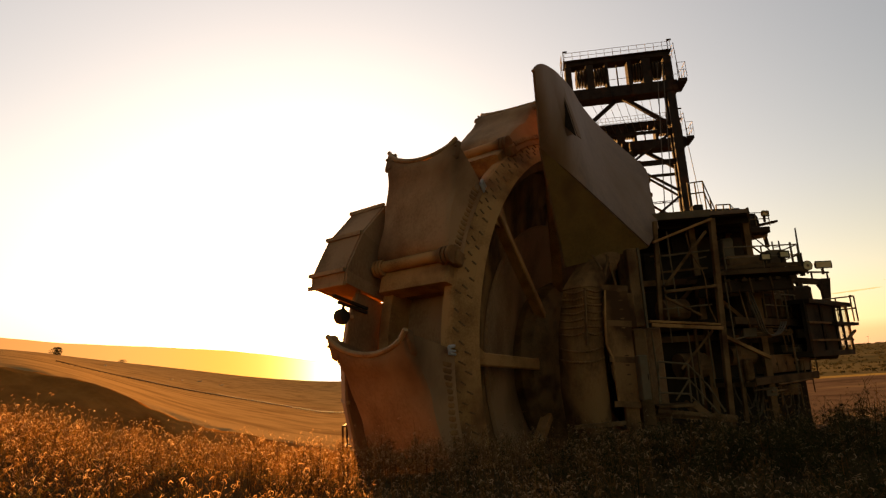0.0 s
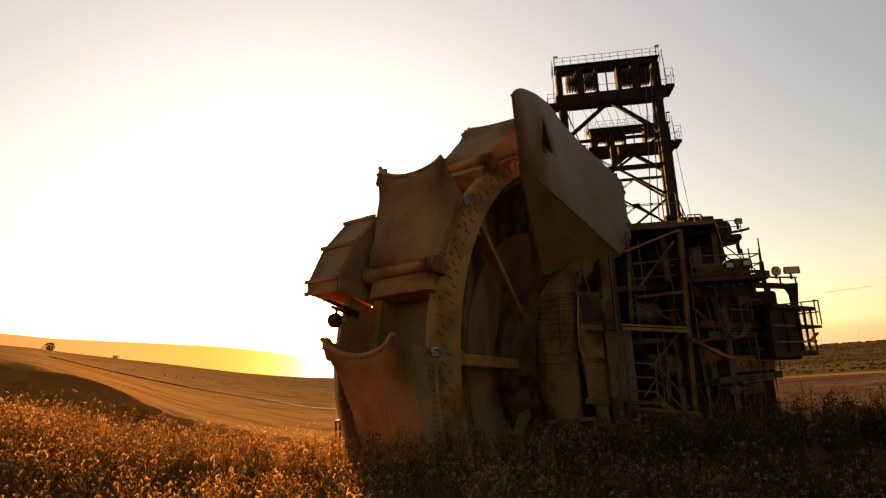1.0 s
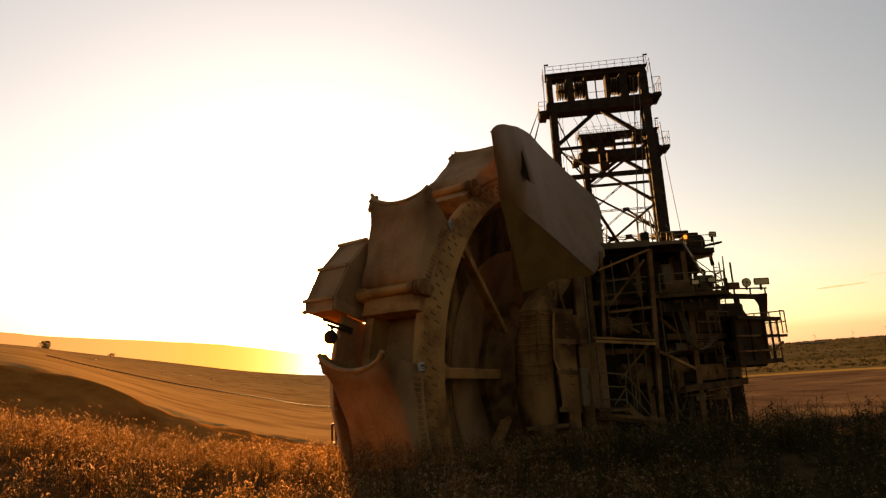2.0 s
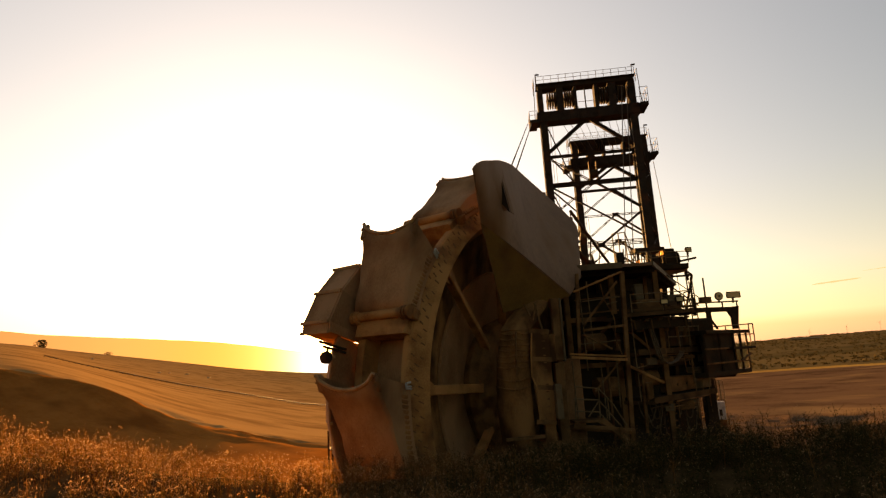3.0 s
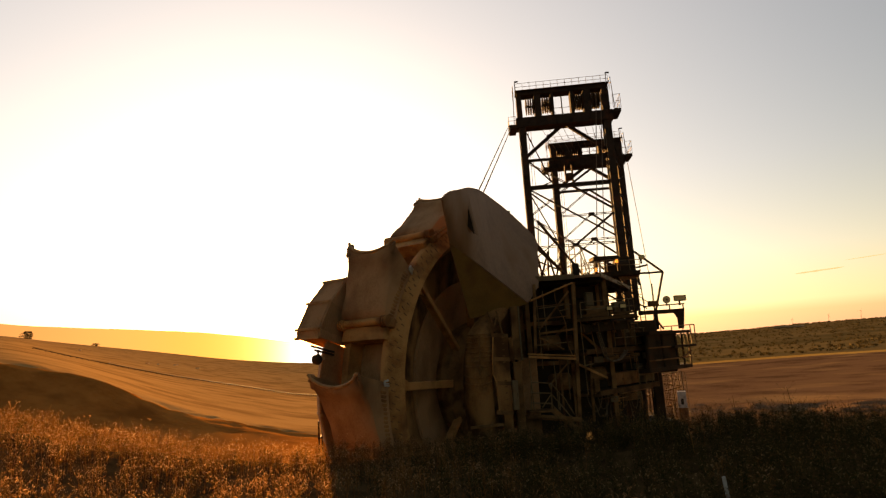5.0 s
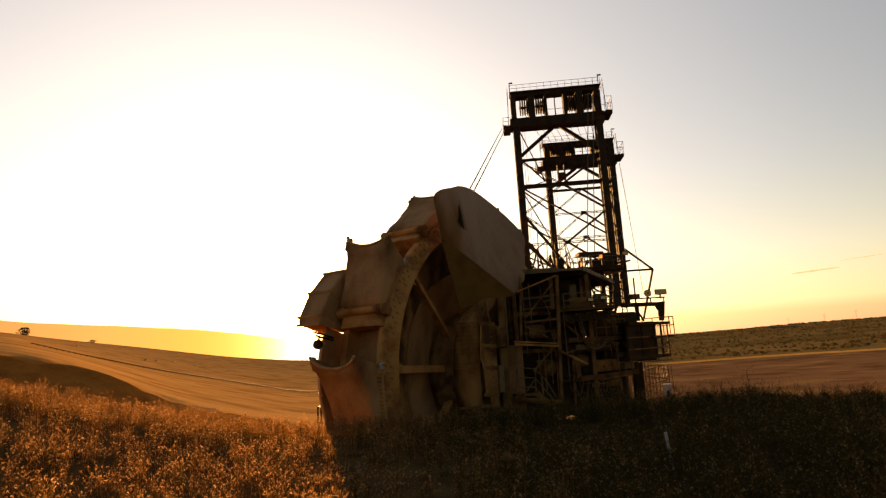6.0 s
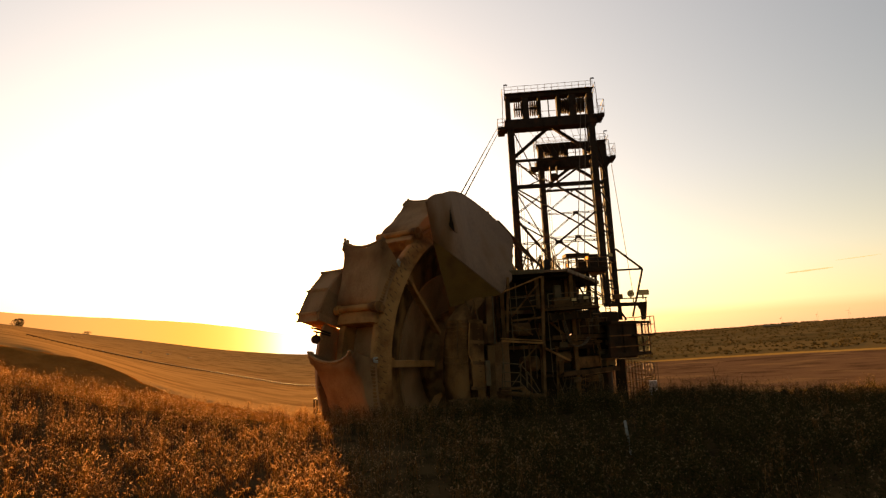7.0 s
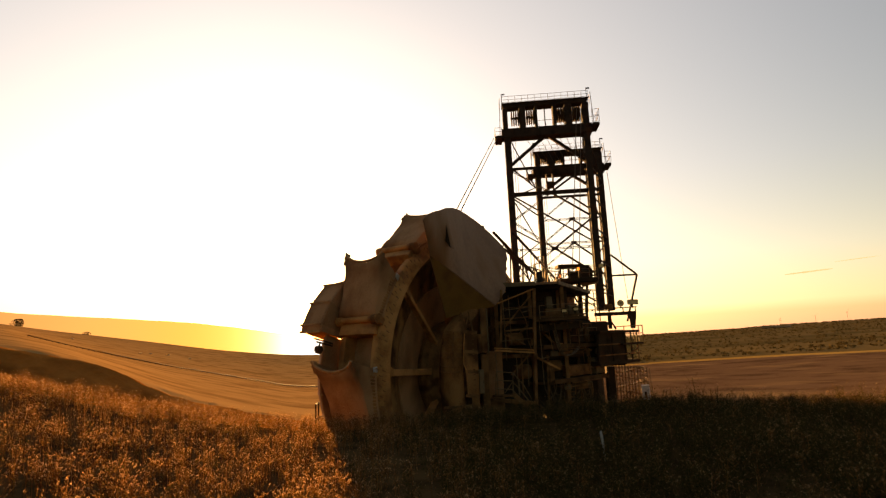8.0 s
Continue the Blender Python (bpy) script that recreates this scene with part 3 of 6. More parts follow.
cols, rows = 36, 8
rim_pts = [along(RIM_LINE, 12 * i / cols) for i in range(cols + 1)]
grid = []
for i, p in enumerate(rim_pts):
    q = S_B.lerp(S_TIP, i / cols)
    grid.append([p.lerp(q, j / rows) + S_OUT * 0.12 * math.sin(math.pi * j / rows) * math.sin(math.pi * i / cols) for j in range(rows + 1)])
part("upper_plate", sheet(grid, 0.08), M_SHIELD, shield, "grey-brown painted plate", True)
CREASE = [along(RIM_LINE, 3.9), Vector((4.28, 20.6, 15.4)), Vector((4.34, 20.4, 14.6)), Vector((4.46, 20.3, 13.9))]
grid = []
for j in range(9):
    v = j / 8
    right = along(CREASE, 3 * v)
    row = []
    for i in range(9):
        u = i / 8
        top = along(RIM_LINE, 3.9 * u)
        straight = RIM_LINE[0].lerp(S_B, v).lerp(right, u)
        lift = top - RIM_LINE[0].lerp(CREASE[0], u)
        row.append(straight + lift * (1 - v) ** 1.5 + S_OUT * (0.05 + 0.16 * math.sin(math.pi * u) ** 0.7 * (1 - 0.6 * v) + 0.30 * u ** 2 * math.sin(math.pi * v ** 0.55)))
    grid.append(row)
part("edge_plate", sheet(grid, 0.06), M_SHIELD, shield, "rusty rounded leading flap", True)
# darker tube that draws the crease's shadow line
b = BM()
for p, q in zip(grid, grid[1:]):
    tube(b, p[-1], q[-1], 0.035, 6)
part("flap_edge", b, M_FRAME, shield)
# dark sheet standing in for the shaded gap at the flap's free edge
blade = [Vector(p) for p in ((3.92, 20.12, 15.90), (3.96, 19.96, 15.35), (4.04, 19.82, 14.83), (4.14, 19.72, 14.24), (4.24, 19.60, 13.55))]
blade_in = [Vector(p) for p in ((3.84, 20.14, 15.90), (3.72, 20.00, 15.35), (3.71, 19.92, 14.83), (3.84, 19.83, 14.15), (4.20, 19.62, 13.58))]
part("flap_blade", sheet([blade, blade_in], 0.06), M_DARK, shield, "dark pointed sheet standing in for the shaded gap beside the flap")
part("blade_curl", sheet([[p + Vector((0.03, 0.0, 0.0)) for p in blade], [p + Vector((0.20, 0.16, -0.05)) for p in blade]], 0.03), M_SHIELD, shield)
part("lower_plate", warped([S_B, S_C, S_TIP], 0.08), M_SHIELD_LOW, shield, "olive-brown triangular plate")
part("fold_weld", tube(BM(), S_B, S_TIP, 0.03, 8), M_SHIELD, shield)
part("front_edge", tube(BM(), S_B, S_C, 0.045, 8), M_DUSTY, shield)
part("bottom_edge", tube(BM(), S_C, S_TIP, 0.04, 8), M_DUSTY, shield)
b = BM()
for p, q in zip(rim_pts, rim_pts[1:]):
    tube(b, p, q, 0.05, 6)
part("top_edge", b, M_SHIELD, shield)
for t in (0.6, 0.72, 0.8, 0.86):        # small plates bolted on the back edge
    p = along(RIM_LINE, 12 * t)
    part("edge_lug", box(BM(), (-0.12, -0.05, -0.05), (0.12, 0.05, 0.14), Matrix.Translation(p), 0.02), M_FRAME, shield)

guard = thing("wheel_guard", WHEEL, "curved dusty steel guard plate behind the wheel", "guard plate")
fan = [(16.0, 11.15), (18.2, 11.25), (26.3, 11.05), (35.0, 10.65), (44.5, 9.45), (50.0, 9.3)]
for (a, r), (b2, r2) in zip(fan, fan[1:]):
    part("guard_panel", plate(BM(), [on_wheel(-3.95, r, a), on_wheel(-3.95, r2, b2), on_wheel(-5.6, r2, b2), on_wheel(-5.6, r, a)], 0.1), M_DUSTY, guard)
    part("side_panel", plate(BM(), [on_wheel(-5.5, r, a), on_wheel(-5.5, r2, b2), on_wheel(-5.5, 8.6, b2), on_wheel(-5.5, 8.6, a)], 0.08), M_DUSTY, guard)
    part("side_panel", plate(BM(), [on_wheel(-3.92, r - 0.02, a), on_wheel(-3.92, r2 - 0.02, b2), on_wheel(-3.92, 9.0, b2), on_wheel(-3.92, 9.0, a)], 0.08), M_DUSTY, guard)
    part("panel_rib", beam(BM(), on_wheel(-3.9, r + 0.03, a), on_wheel(-5.68, r + 0.03, a), 0.13, 0.13), M_BARE, guard)
skirt = [(16.0, 10.35), (11.0, 10.5), (4.0, 10.6), (-4.0, 10.55), (-12.0, 10.4), (-20.0, 10.2)]
for (a, r), (b2, r2) in zip(skirt, skirt[1:]):
    part("skirt_panel", plate(BM(), [on_wheel(-4.05, r, a), on_wheel(-4.05, r2, b2), on_wheel(-4.9, r2 - 0.6, b2), on_wheel(-4.9, r - 0.6, a)], 0.08), M_DUSTY, guard)
    part("skirt_side", plate(BM(), [on_wheel(-4.07, r, a), on_wheel(-4.07, r2, b2), on_wheel(-4.07, 8.9, b2), on_wheel(-4.07, 8.9, a)], 0.06), M_DUSTY, guard)
    part("panel_rib", beam(BM(), on_wheel(-4.0, r + 0.03, a), on_wheel(-4.95, r - 0.57, a), 0.11, 0.11), M_BARE, guard)
for deg, reach in ((13.4, 11.45), (12.6, 11.2)):
    part("lamp_arm", beam(BM(), on_wheel(-4.0, 9.9, deg), on_wheel(-4.0, reach, deg), 0.09, 0.09), M_DARK, guard)
guard_lamp = part("lamp_housing", lathe(BM(), [(0.18, 0.01), (0.16, 0.2), (0.05, 0.27), (-0.15, 0.24), (-0.22, 0.01)], 16), M_DARK, guard, "small round lamp under the guard", True)
guard_lamp.matrix_basis = Matrix.Translation(on_wheel(-4.0, 10.95, 10.4))
part("lamp_stem", tube(BM(), on_wheel(-4.0, 10.95, 10.6), on_wheel(-4.0, 10.95, 12.6), 0.05, 7), M_DARK, guard)
part("end_panel", plate(BM(), [on_wheel(-3.95, 11.1, 16.0), on_wheel(-5.6, 11.1, 16.0), on_wheel(-5.6, 8.8, 17.5), on_wheel(-3.95, 8.8, 17.5)], 0.1), M_DUSTY, guard)


# ---- front mast and rear mast ----
def twin(b, p, q):
    """A light lattice member: two angles side by side with batten plates."""
    p, q = Vector(p), Vector(q)
    for dz in (-0.12, 0.12):
        beam(b, p + Vector((0, 0, dz)), q + Vector((0, 0, dz)), 0.1, 0.1)
    for k in (0.08, 0.3, 0.7, 0.92):
        c = p.lerp(q, k)
        box(b, (c.x - 0.12, c.y - 0.04, c.z - 0.14), (c.x + 0.12, c.y + 0.04, c.z + 0.14))
    return b


def mast(name, m, half, z0, z_girder, z_open, z_top, z_rail, depth, label, knees, openings, levels, chevron):
    """A portal mast: two box legs, a sheave head of two girders with panels, walkways, rails, and lattice bracing between the legs."""
    ob = thing(name, m, label, "mast")
    for x in (-half, half):
        for y in (-depth / 2, depth / 2):
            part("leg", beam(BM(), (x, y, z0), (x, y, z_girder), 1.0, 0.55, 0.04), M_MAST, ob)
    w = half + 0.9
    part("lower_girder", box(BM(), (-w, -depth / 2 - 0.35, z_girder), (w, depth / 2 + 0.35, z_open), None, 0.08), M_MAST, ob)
    for k in range(11):
        x = -w + 2 * w * (k + 0.5) / 11
        part("girder_stiffener", box(BM(), (x - 0.06, -depth / 2 - 0.5, z_girder + 0.1), (x + 0.06, -depth / 2 - 0.34, z_open - 0.1)), M_MAST, ob)
    b = box(BM(), (-half - 0.5, -depth / 2 - 0.2, z_top - 0.65), (half + 0.5, depth / 2 + 0.2, z_top), None, 0.08)
    box(b, (-1.8, -0.5, z_top), (1.8, 0.5, z_top + 0.35), None, 0.15)
    part("upper_girder", b, M_MAST, ob)
    for x0, x1, kind in openings:
        if kind == "panel":
            part("panel", box(BM(), (x0, -depth / 2 - 0.15, z_open), (x1, depth / 2 + 0.15, z_top - 0.65), None, 0.05), M_MAST, ob)
        elif kind == "sheave":
            n = 4
            for k in range(n):
                x = x0 + (x1 - x0) * (k + 0.5) / n
                part("sheave", tube(BM(), (x - 0.07, 0, z_open + 2.0), (x + 0.07, 0, z_open + 2.0), 1.25, 16), M_DARK, ob)
            part("axle", tube(BM(), (x0, 0, z_open + 2.0), (x1, 0, z_open + 2.0), 0.2, 8), M_DARK, ob)
        else:
            part("post", beam(BM(), ((x0 + x1) / 2, 0, z_open), ((x0 + x1) / 2, 0, z_top - 0.65), 0.16), M_MAST, ob)
            part("handrail", tube(BM(), (x0, -depth / 2, z_open + 1.1), (x1, -depth / 2, z_open + 1.1), 0.04, 6), M_RAIL, ob)
    # walkways at both ends and along the top
    for s in (-1, 1):
        x0, x1 = s * w, s * (w + 1.1)
        zf = z_open - (1.3 if s < 0 else 0.2)
        part("walkway", box(BM(), (min(x0, x1), -1.6, zf - 0.5), (max(x0, x1), 1.6, zf), None, 0.03), M_MAST, ob)
        railing(ob, [(x0, -1.6, zf), (x1, -1.6, zf), (x1, 1.6, zf), (x0, 1.6, zf)], 2.2 if s > 0 else 1.3, 1.1, 0.035)
        railing(ob, [(s * (half + 1.0), -1.2, z_top - 0.6), (s * (half + 1.0), 1.2, z_top - 0.6)], 1.5, 1.0, 0.035)
        part("stair_rail", tube(BM(), (s * (w + 0.3), -1.2, zf), (s * (half + 1.0), -1.2, z_top), 0.05, 6), M_RAIL, ob)
    railing(ob, [(-half - 0.6, -1.2, z_top), (half + 0.6, -1.2, z_top)], z_rail - z_top, 1.1, 0.032)
    railing(ob, [(-half - 0.6, 1.2, z_top), (half + 0.6, 1.2, z_top)], z_rail - z_top, 1.1, 0.032)
    part("walkway", box(BM(), (-half - 0.7, -1.3, z_top), (half + 0.7, 1.3, z_top + 0.06)), M_MAST, ob)
    for x in (-half - 0.6, half + 0.6):
        part("lamp_post", tube(BM(), (x, 0, z_top), (x, 0, z_rail + 0.9), 0.06, 6), M_MAST, ob)
        part("lamp", box(BM(), (x - 0.05, -0.12, z_rail + 0.8), (x + 0.55, 0.12, z_rail + 0.98), None, 0.03), M_MAST, ob)
    # knee braces under the girder and lattice below
    zk = z_girder - knees
    for s in (-1, 1):
        part("knee_brace", i_beam(BM(), (s * half, 0, zk), (s * 0.4, 0, z_girder + 0.1), 0.4, 0.5, 0.08), M_MAST, ob)
    part("cross_beam", i_beam(BM(), (-half, 0, zk - 0.4), (half, 0, zk - 0.4), 0.3, 0.4, 0.06), M_MAST, ob)
    # chevrons that rise and fall between the legs and the middle; each level gives its height and whether it has a cross beam
    for (hi, hi_beam), (lo, lo_beam) in zip(levels, levels[1:]):
        if lo_beam:
            part("cross_beam", twin(BM(), (-half, 0, lo), (half, 0, lo)), M_MAST, ob)
            part("gusset", box(BM(), (-0.5, -0.16, lo - 0.3), (0.5, 0.16, lo + 0.3), None, 0.03), M_MAST, ob)
        ends = ((0, hi), (half, lo)) if chevron or (hi_beam and not lo_beam) else ((half, hi), (0, lo))
        (xa, za), (xb, zb) = ends
        part("brace", twin(BM(), (-xa, 0.1, za), (-xb, 0.1, zb)), M_MAST, ob)
        part("brace", beam(BM(), (xa, -0.1, za), (xb, -0.1, zb), 0.22, 0.3), M_MAST, ob)
        for x in (-half, half):
            part("brace", beam(BM(), (x, -depth / 2, hi), (x, depth / 2, lo), 0.12), M_MAST, ob)
    # ladder up one leg
    for dx in (-0.2, 0.2):
        part("ladder_rail", tube(BM(), (-half + 1.1 + dx, 0.6, z0), (-half + 1.1 + dx, 0.6, z_girder), 0.03, 5), M_RAIL, ob)
    return ob


HEAD = [(-6.9, -6.1, "panel"), (-5.6, -4.2, "sheave"), (-4.2, -3.2, "panel"), (-3.1, -1.7, "sheave"), (-1.7, -1.3, "panel"), (-1.3, 1.2, "open"), (1.2, 1.7, "panel"),
        (1.7, 3.1, "sheave"), (3.1, 4.2, "panel"), (4.3, 5.6, "sheave"), (5.9, 6.9, "panel")]
HEAD_REAR = [(-6.0, -5.0, "panel"), (-4.9, -3.6, "sheave"), (-3.6, -2.4, "panel"), (-2.4, -1.0, "sheave"), (-1.0, -0.6, "panel"), (-0.6, 2.2, "open"), (2.2, 2.6, "panel"), (2.6, 4.2, "sheave"), (4.3, 6.2, "panel")]
FRONT_MAST = pose(24.75, 71.5, 0, 0, 0, -8.5)
REAR_MAST = pose(31.9, 85.0, 0, 0, 0, -8.5)
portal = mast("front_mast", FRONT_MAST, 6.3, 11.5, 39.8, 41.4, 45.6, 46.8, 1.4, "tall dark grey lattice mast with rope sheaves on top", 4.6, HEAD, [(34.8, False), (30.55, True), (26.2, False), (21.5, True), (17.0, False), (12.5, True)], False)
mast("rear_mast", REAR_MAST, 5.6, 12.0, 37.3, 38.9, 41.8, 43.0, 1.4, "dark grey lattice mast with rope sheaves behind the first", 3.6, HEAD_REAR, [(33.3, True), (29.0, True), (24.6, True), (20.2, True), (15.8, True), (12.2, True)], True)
for x in (-0.5, 0.5):       # rope block that hangs inside the portal
    part("block_cheek", box(BM(), (x - 0.1, -0.4, 31.0), (x + 0.1, 0.4, 33.6), None, 0.05), M_DARK, portal)
part("block_sheave", tube(BM(), (-0.4, 0, 31.8), (0.4, 0, 31.8), 0.6, 18), M_DARK, portal)
part("thick_beam", i_beam(BM(), (-6.3, 0, 30.55), (6.3, 0, 30.55), 0.45, 0.6, 0.08), M_MAST, portal)
part("long_brace", beam(BM(), (-6.3, 0.2, 30.6), (6.3, 0.2, 22.2), 0.2, 0.22), M_MAST, portal)

# stays between the two masts, side by side
ties = thing("mast_ties", pose(0, 0, 0), "dark steel lattice ties between the two masts", "bracing")
for x in (-6.2, 6.2):
    f, g = FRONT_MAST @ Vector((x, 0, 0)), REAR_MAST @ Vector((x, 0, 0))
    for k in range(5):
        z0, z1 = 14.5 + 5.2 * k, 14.5 + 5.2 * (k + 1)
        part("tie", beam(BM(), (f.x, f.y, z0), (g.x, g.y, z0), 0.16, 0.2), M_MAST, ties)
        part("tie", beam(BM(), (f.x, f.y, z0 if k % 2 else z1), (g.x, g.y, z1 if k % 2 else z0), 0.14), M_MAST, ties)

# ---- boom from the masts to the wheel ----
boom = thing("wheel_boom", pose(0, 0, 0), "long dark steel lattice boom carrying the wheel", "boom")
B0, B1 = Vector((10.5, 27.5, 8.0)), Vector((24.5, 71.0, 11.0))
axis = (B1 - B0).normalized()
side = Vector((axis.y, -axis.x, 0)).normalized()
for s in (-2.4, 2.4):
    for z in (0.0, 3.4):
        part("chord", beam(BM(), B0 + side * s + Vector((0, 0, z)), B1 + side * s + Vector((0, 0, z)), 0.45, 0.45), M_FRAME, boom)
    for k in range(12):
        p, q = B0.lerp(B1, k / 12) + side * s, B0.lerp(B1, (k + 1) / 12) + side * s
        part("brace", beam(BM(), p if k % 2 else p + Vector((0, 0, 3.4)), q + Vector((0, 0, 3.4)) if k % 2 else q, 0.2), M_FRAME, boom)
        part("strut", beam(BM(), p, p + Vector((0, 0, 3.4)), 0.2), M_FRAME, boom)
for k in range(13):
    p = B0.lerp(B1, k / 12)
    part("floor_beam", beam(BM(), p - side * 2.4, p + side * 2.4, 0.25), M_FRAME, boom)
part("belt_deck", beam(BM(), B0 + Vector((0, 0, 1.0)), B1 + Vector((0, 0, 1.0)), 2.2, 0.3), M_DARK, boom)
# light lattice of stays that rises from the deck behind the shield
for dx, dz in ((0.0, 0.0), (1.8, 0.0), (0.9, -1.6)):
    p, q = Vector((9.6 + dx, 36.0, 17.6 + dz)), Vector((18.4 + dx, 50.0, 12.8 + dz * 0.2))
    part("stay", beam(BM(), p, q, 0.17, 0.2), M_DARK, boom)
for k in range(7):
    t0, t1 = k / 7, (k + 1) / 7
    a, c = Vector((9.6, 36.0, 17.6)).lerp(Vector((18.4, 50.0, 12.8)), t0), Vector((10.5, 36.0, 16.0)).lerp(Vector((19.3, 50.0, 12.5)), t1)
    part("stay_lace", beam(BM(), a, c, 0.08), M_DARK, boom)
    part("stay_lace", beam(BM(), a + Vector((1.8, 0, 0)), c, 0.08), M_DARK, boom)
for k in range(6):
    p = Vector((12.0 + 1.5 * k, 42.0 + 1.2 * k, 11.6))
    part("stay_post", beam(BM(), p, p + Vector((0.2, 0, 5.2 - 0.6 * k)), 0.15), M_DARK, boom)
    part("stay_lace", beam(BM(), p, p + Vector((1.6, 1.2, 4.2 - 0.6 * k)), 0.12), M_DARK, boom)
    part("stay_lace", beam(BM(), p + Vector((0.2, 0, 5.0 - 0.6 * k)), p + Vector((1.5, 1.2, 0)), 0.14), M_DARK, boom)

# ropes: two from the mast head down to the boom's tip, two down inside the portal
ropes = thing("hoist_ropes", pose(0, 0, 0), "taut steel wire hoist ropes", "rope")
left_end = FRONT_MAST @ Vector((-8.5, -0.6, 40.1))
for k in range(2):
    part("rope", tube(BM(), left_end + Vector((0.55 * k, 0, 0)), (4.75 + 0.35 * k, 22.6, 16.3), 0.045, 6), M_ROPE, ropes)
for k in range(2):
    part("rope", tube(BM(), FRONT_MAST @ Vector((5.0 + 0.7 * k, -1.0, 44.0)), FRONT_MAST @ Vector((0.8 + 1.0 * k, -9.0, 13.0)), 0.06, 6), M_ROPE, ropes)
for k in range(9):
    part("rope", tube(BM(), FRONT_MAST @ Vector((-4.9 + 1.2 * k, 0, 42.5)), REAR_MAST @ Vector((-4.4 + 1.0 * k, 0, 40.0)), 0.035, 5), M_ROPE, ropes)
part("rope", tube(BM(), REAR_MAST @ Vector((7.0, 0, 37.5)), REAR_MAST @ Vector((8.6, 0, 14.0)), 0.05, 5), M_ROPE, ropes)
# outrigger beside the rear mast
out = thing("rope_outrigger", REAR_MAST, "dark steel triangular outrigger on the rear mast", "outrigger")
for p, q in (((6.3, 0, 22.0), (10.6, 0, 18.2)), ((10.6, 0, 18.2), (8.2, 0, 10.0)), ((6.3, 0, 18.2), (10.6, 0, 18.2))):
    part("arm", beam(BM(), p, q, 0.3), M_MAST, out)

# ---- boom head: roof, frame, floors ----
head = thing("boom_head_frame", pose(0, 0, 0), "brown weathered steel frame of the boom head", "steel frame")
YF = 22.6
for nm, p, q, w, h in (
        ("post", (9.68, YF, 2.2), (10.1, YF, 11.0), 0.32, 0.28), ("post", (7.55, YF, 6.9), (7.82, YF, 11.0), 0.22, 0.22),
        ("brace", (7.88, YF, 8.38), (9.8, YF, 10.5), 0.17, 0.14), ("brace", (7.85, YF, 7.95), (9.3, YF + 0.3, 7.2), 0.14, 0.12),
        ("cross_beam", (7.85, YF, 8.16), (9.9, YF, 8.3), 0.24, 0.16), ("cross_beam", (7.8, YF + 0.5, 9.0), (9.9, YF + 0.5, 9.1), 0.12, 0.1),
        ("cross_beam", (7.8, YF + 0.9, 9.75), (10.0, YF + 0.9, 9.85), 0.08, 0.08),
        ("walk_beam", (7.1, YF, 7.06), (9.85, YF, 6.8), 0.3, 0.12), ("walk_beam", (7.1, YF - 0.25, 6.9), (9.8, YF - 0.25, 6.64), 0.1, 0.18),
        ("raking_beam", (9.9, YF, 6.35), (11.55, YF, 5.45), 0.26, 0.18), ("brace", (8.2, YF + 0.2, 5.2), (9.6, YF + 0.2, 6.6), 0.12, 0.12),
        ("stay_pipe", (7.4, YF - 0.6, 10.02), (10.0, YF - 0.2, 10.95), 0.16, 0.13), ("post", (10.9, YF + 1.2, 3.0), (11.0, YF + 1.2, 6.4), 0.2, 0.2),
        ("post", (9.0, YF + 0.4, 2.5), (9.0, YF + 0.4, 6.8), 0.14, 0.14), ("sill_beam", (6.4, YF - 0.2, 3.7), (9.8, YF - 0.2, 3.3), 0.3, 0.3)):
    part(nm, beam(BM(), p, q, w * 0.72, h * 0.72, 0.012), M_RIM if nm in ("walk_beam", "raking_beam", "stay_pipe") else M_FRAME, head)
for y in (24.8, 27.0):
    for x in (7.7, 10.2, 12.6):
        part("post", beam(BM(), (x, y, 2.0), (x, y, 11.3), 0.26), M_FRAME, head)
    for z in (6.4, 8.8):
        part("cross_beam", beam(BM(), (7.7, y, z), (12.6, y, z), 0.24), M_FRAME, head)
    part("brace", beam(BM(), (7.7, y, 6.4), (10.2, y, 8.8), 0.15), M_FRAME, head)
    part("brace", beam(BM(), (12.6, y, 6.4), (10.2, y, 8.8), 0.15), M_FRAME, head)

roof = thing("machine_roof", pose(0, 0, 0), "dark flat sheet steel roof over the boom head", "roof")
ZR = 11.4
part("roof_plate", plate(BM(), [(7.9, 23.7, ZR), (11.9, 23.2, ZR), (17.4, 33.2, ZR), (12.0, 36.0, ZR)], 0.14), M_DARK, roof)
part("front_flashing", beam(BM(), (7.9, 23.62, ZR + 0.02), (10.4, 23.32, ZR + 0.02), 0.1, 0.3), M_GREYBOX, roof)
part("front_flashing", beam(BM(), (10.4, 23.32, ZR), (11.9, 23.14, ZR), 0.08, 0.16), M_SHIELD, roof)
n = 10
for k in range(n):
    p, q = Vector((11.95, 23.2, ZR + 0.02)).lerp(Vector((17.45, 33.2, ZR + 0.02)), k / n), Vector((11.95, 23.2, ZR + 0.02)).lerp(Vector((17.45, 33.2, ZR + 0.02)), (k + 0.92) / n)
    part("side_flashing", beam(BM(), p, q, 0.1, 0.26), M_GREYBOX, roof)
for k in range(7):
    t = (k + 0.5) / 7
    part("rafter", beam(BM(), Vector((7.9, 23.7, ZR - 0.22)).lerp(Vector((12.0, 36.0, ZR - 0.22)), t), Vector((11.9, 23.2, ZR - 0.22)).lerp(Vector((17.4, 33.2, ZR - 0.22)), t), 0.14, 0.2), M_DARK, roof)
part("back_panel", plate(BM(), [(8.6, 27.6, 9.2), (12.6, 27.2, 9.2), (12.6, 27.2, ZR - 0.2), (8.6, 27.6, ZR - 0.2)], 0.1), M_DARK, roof)
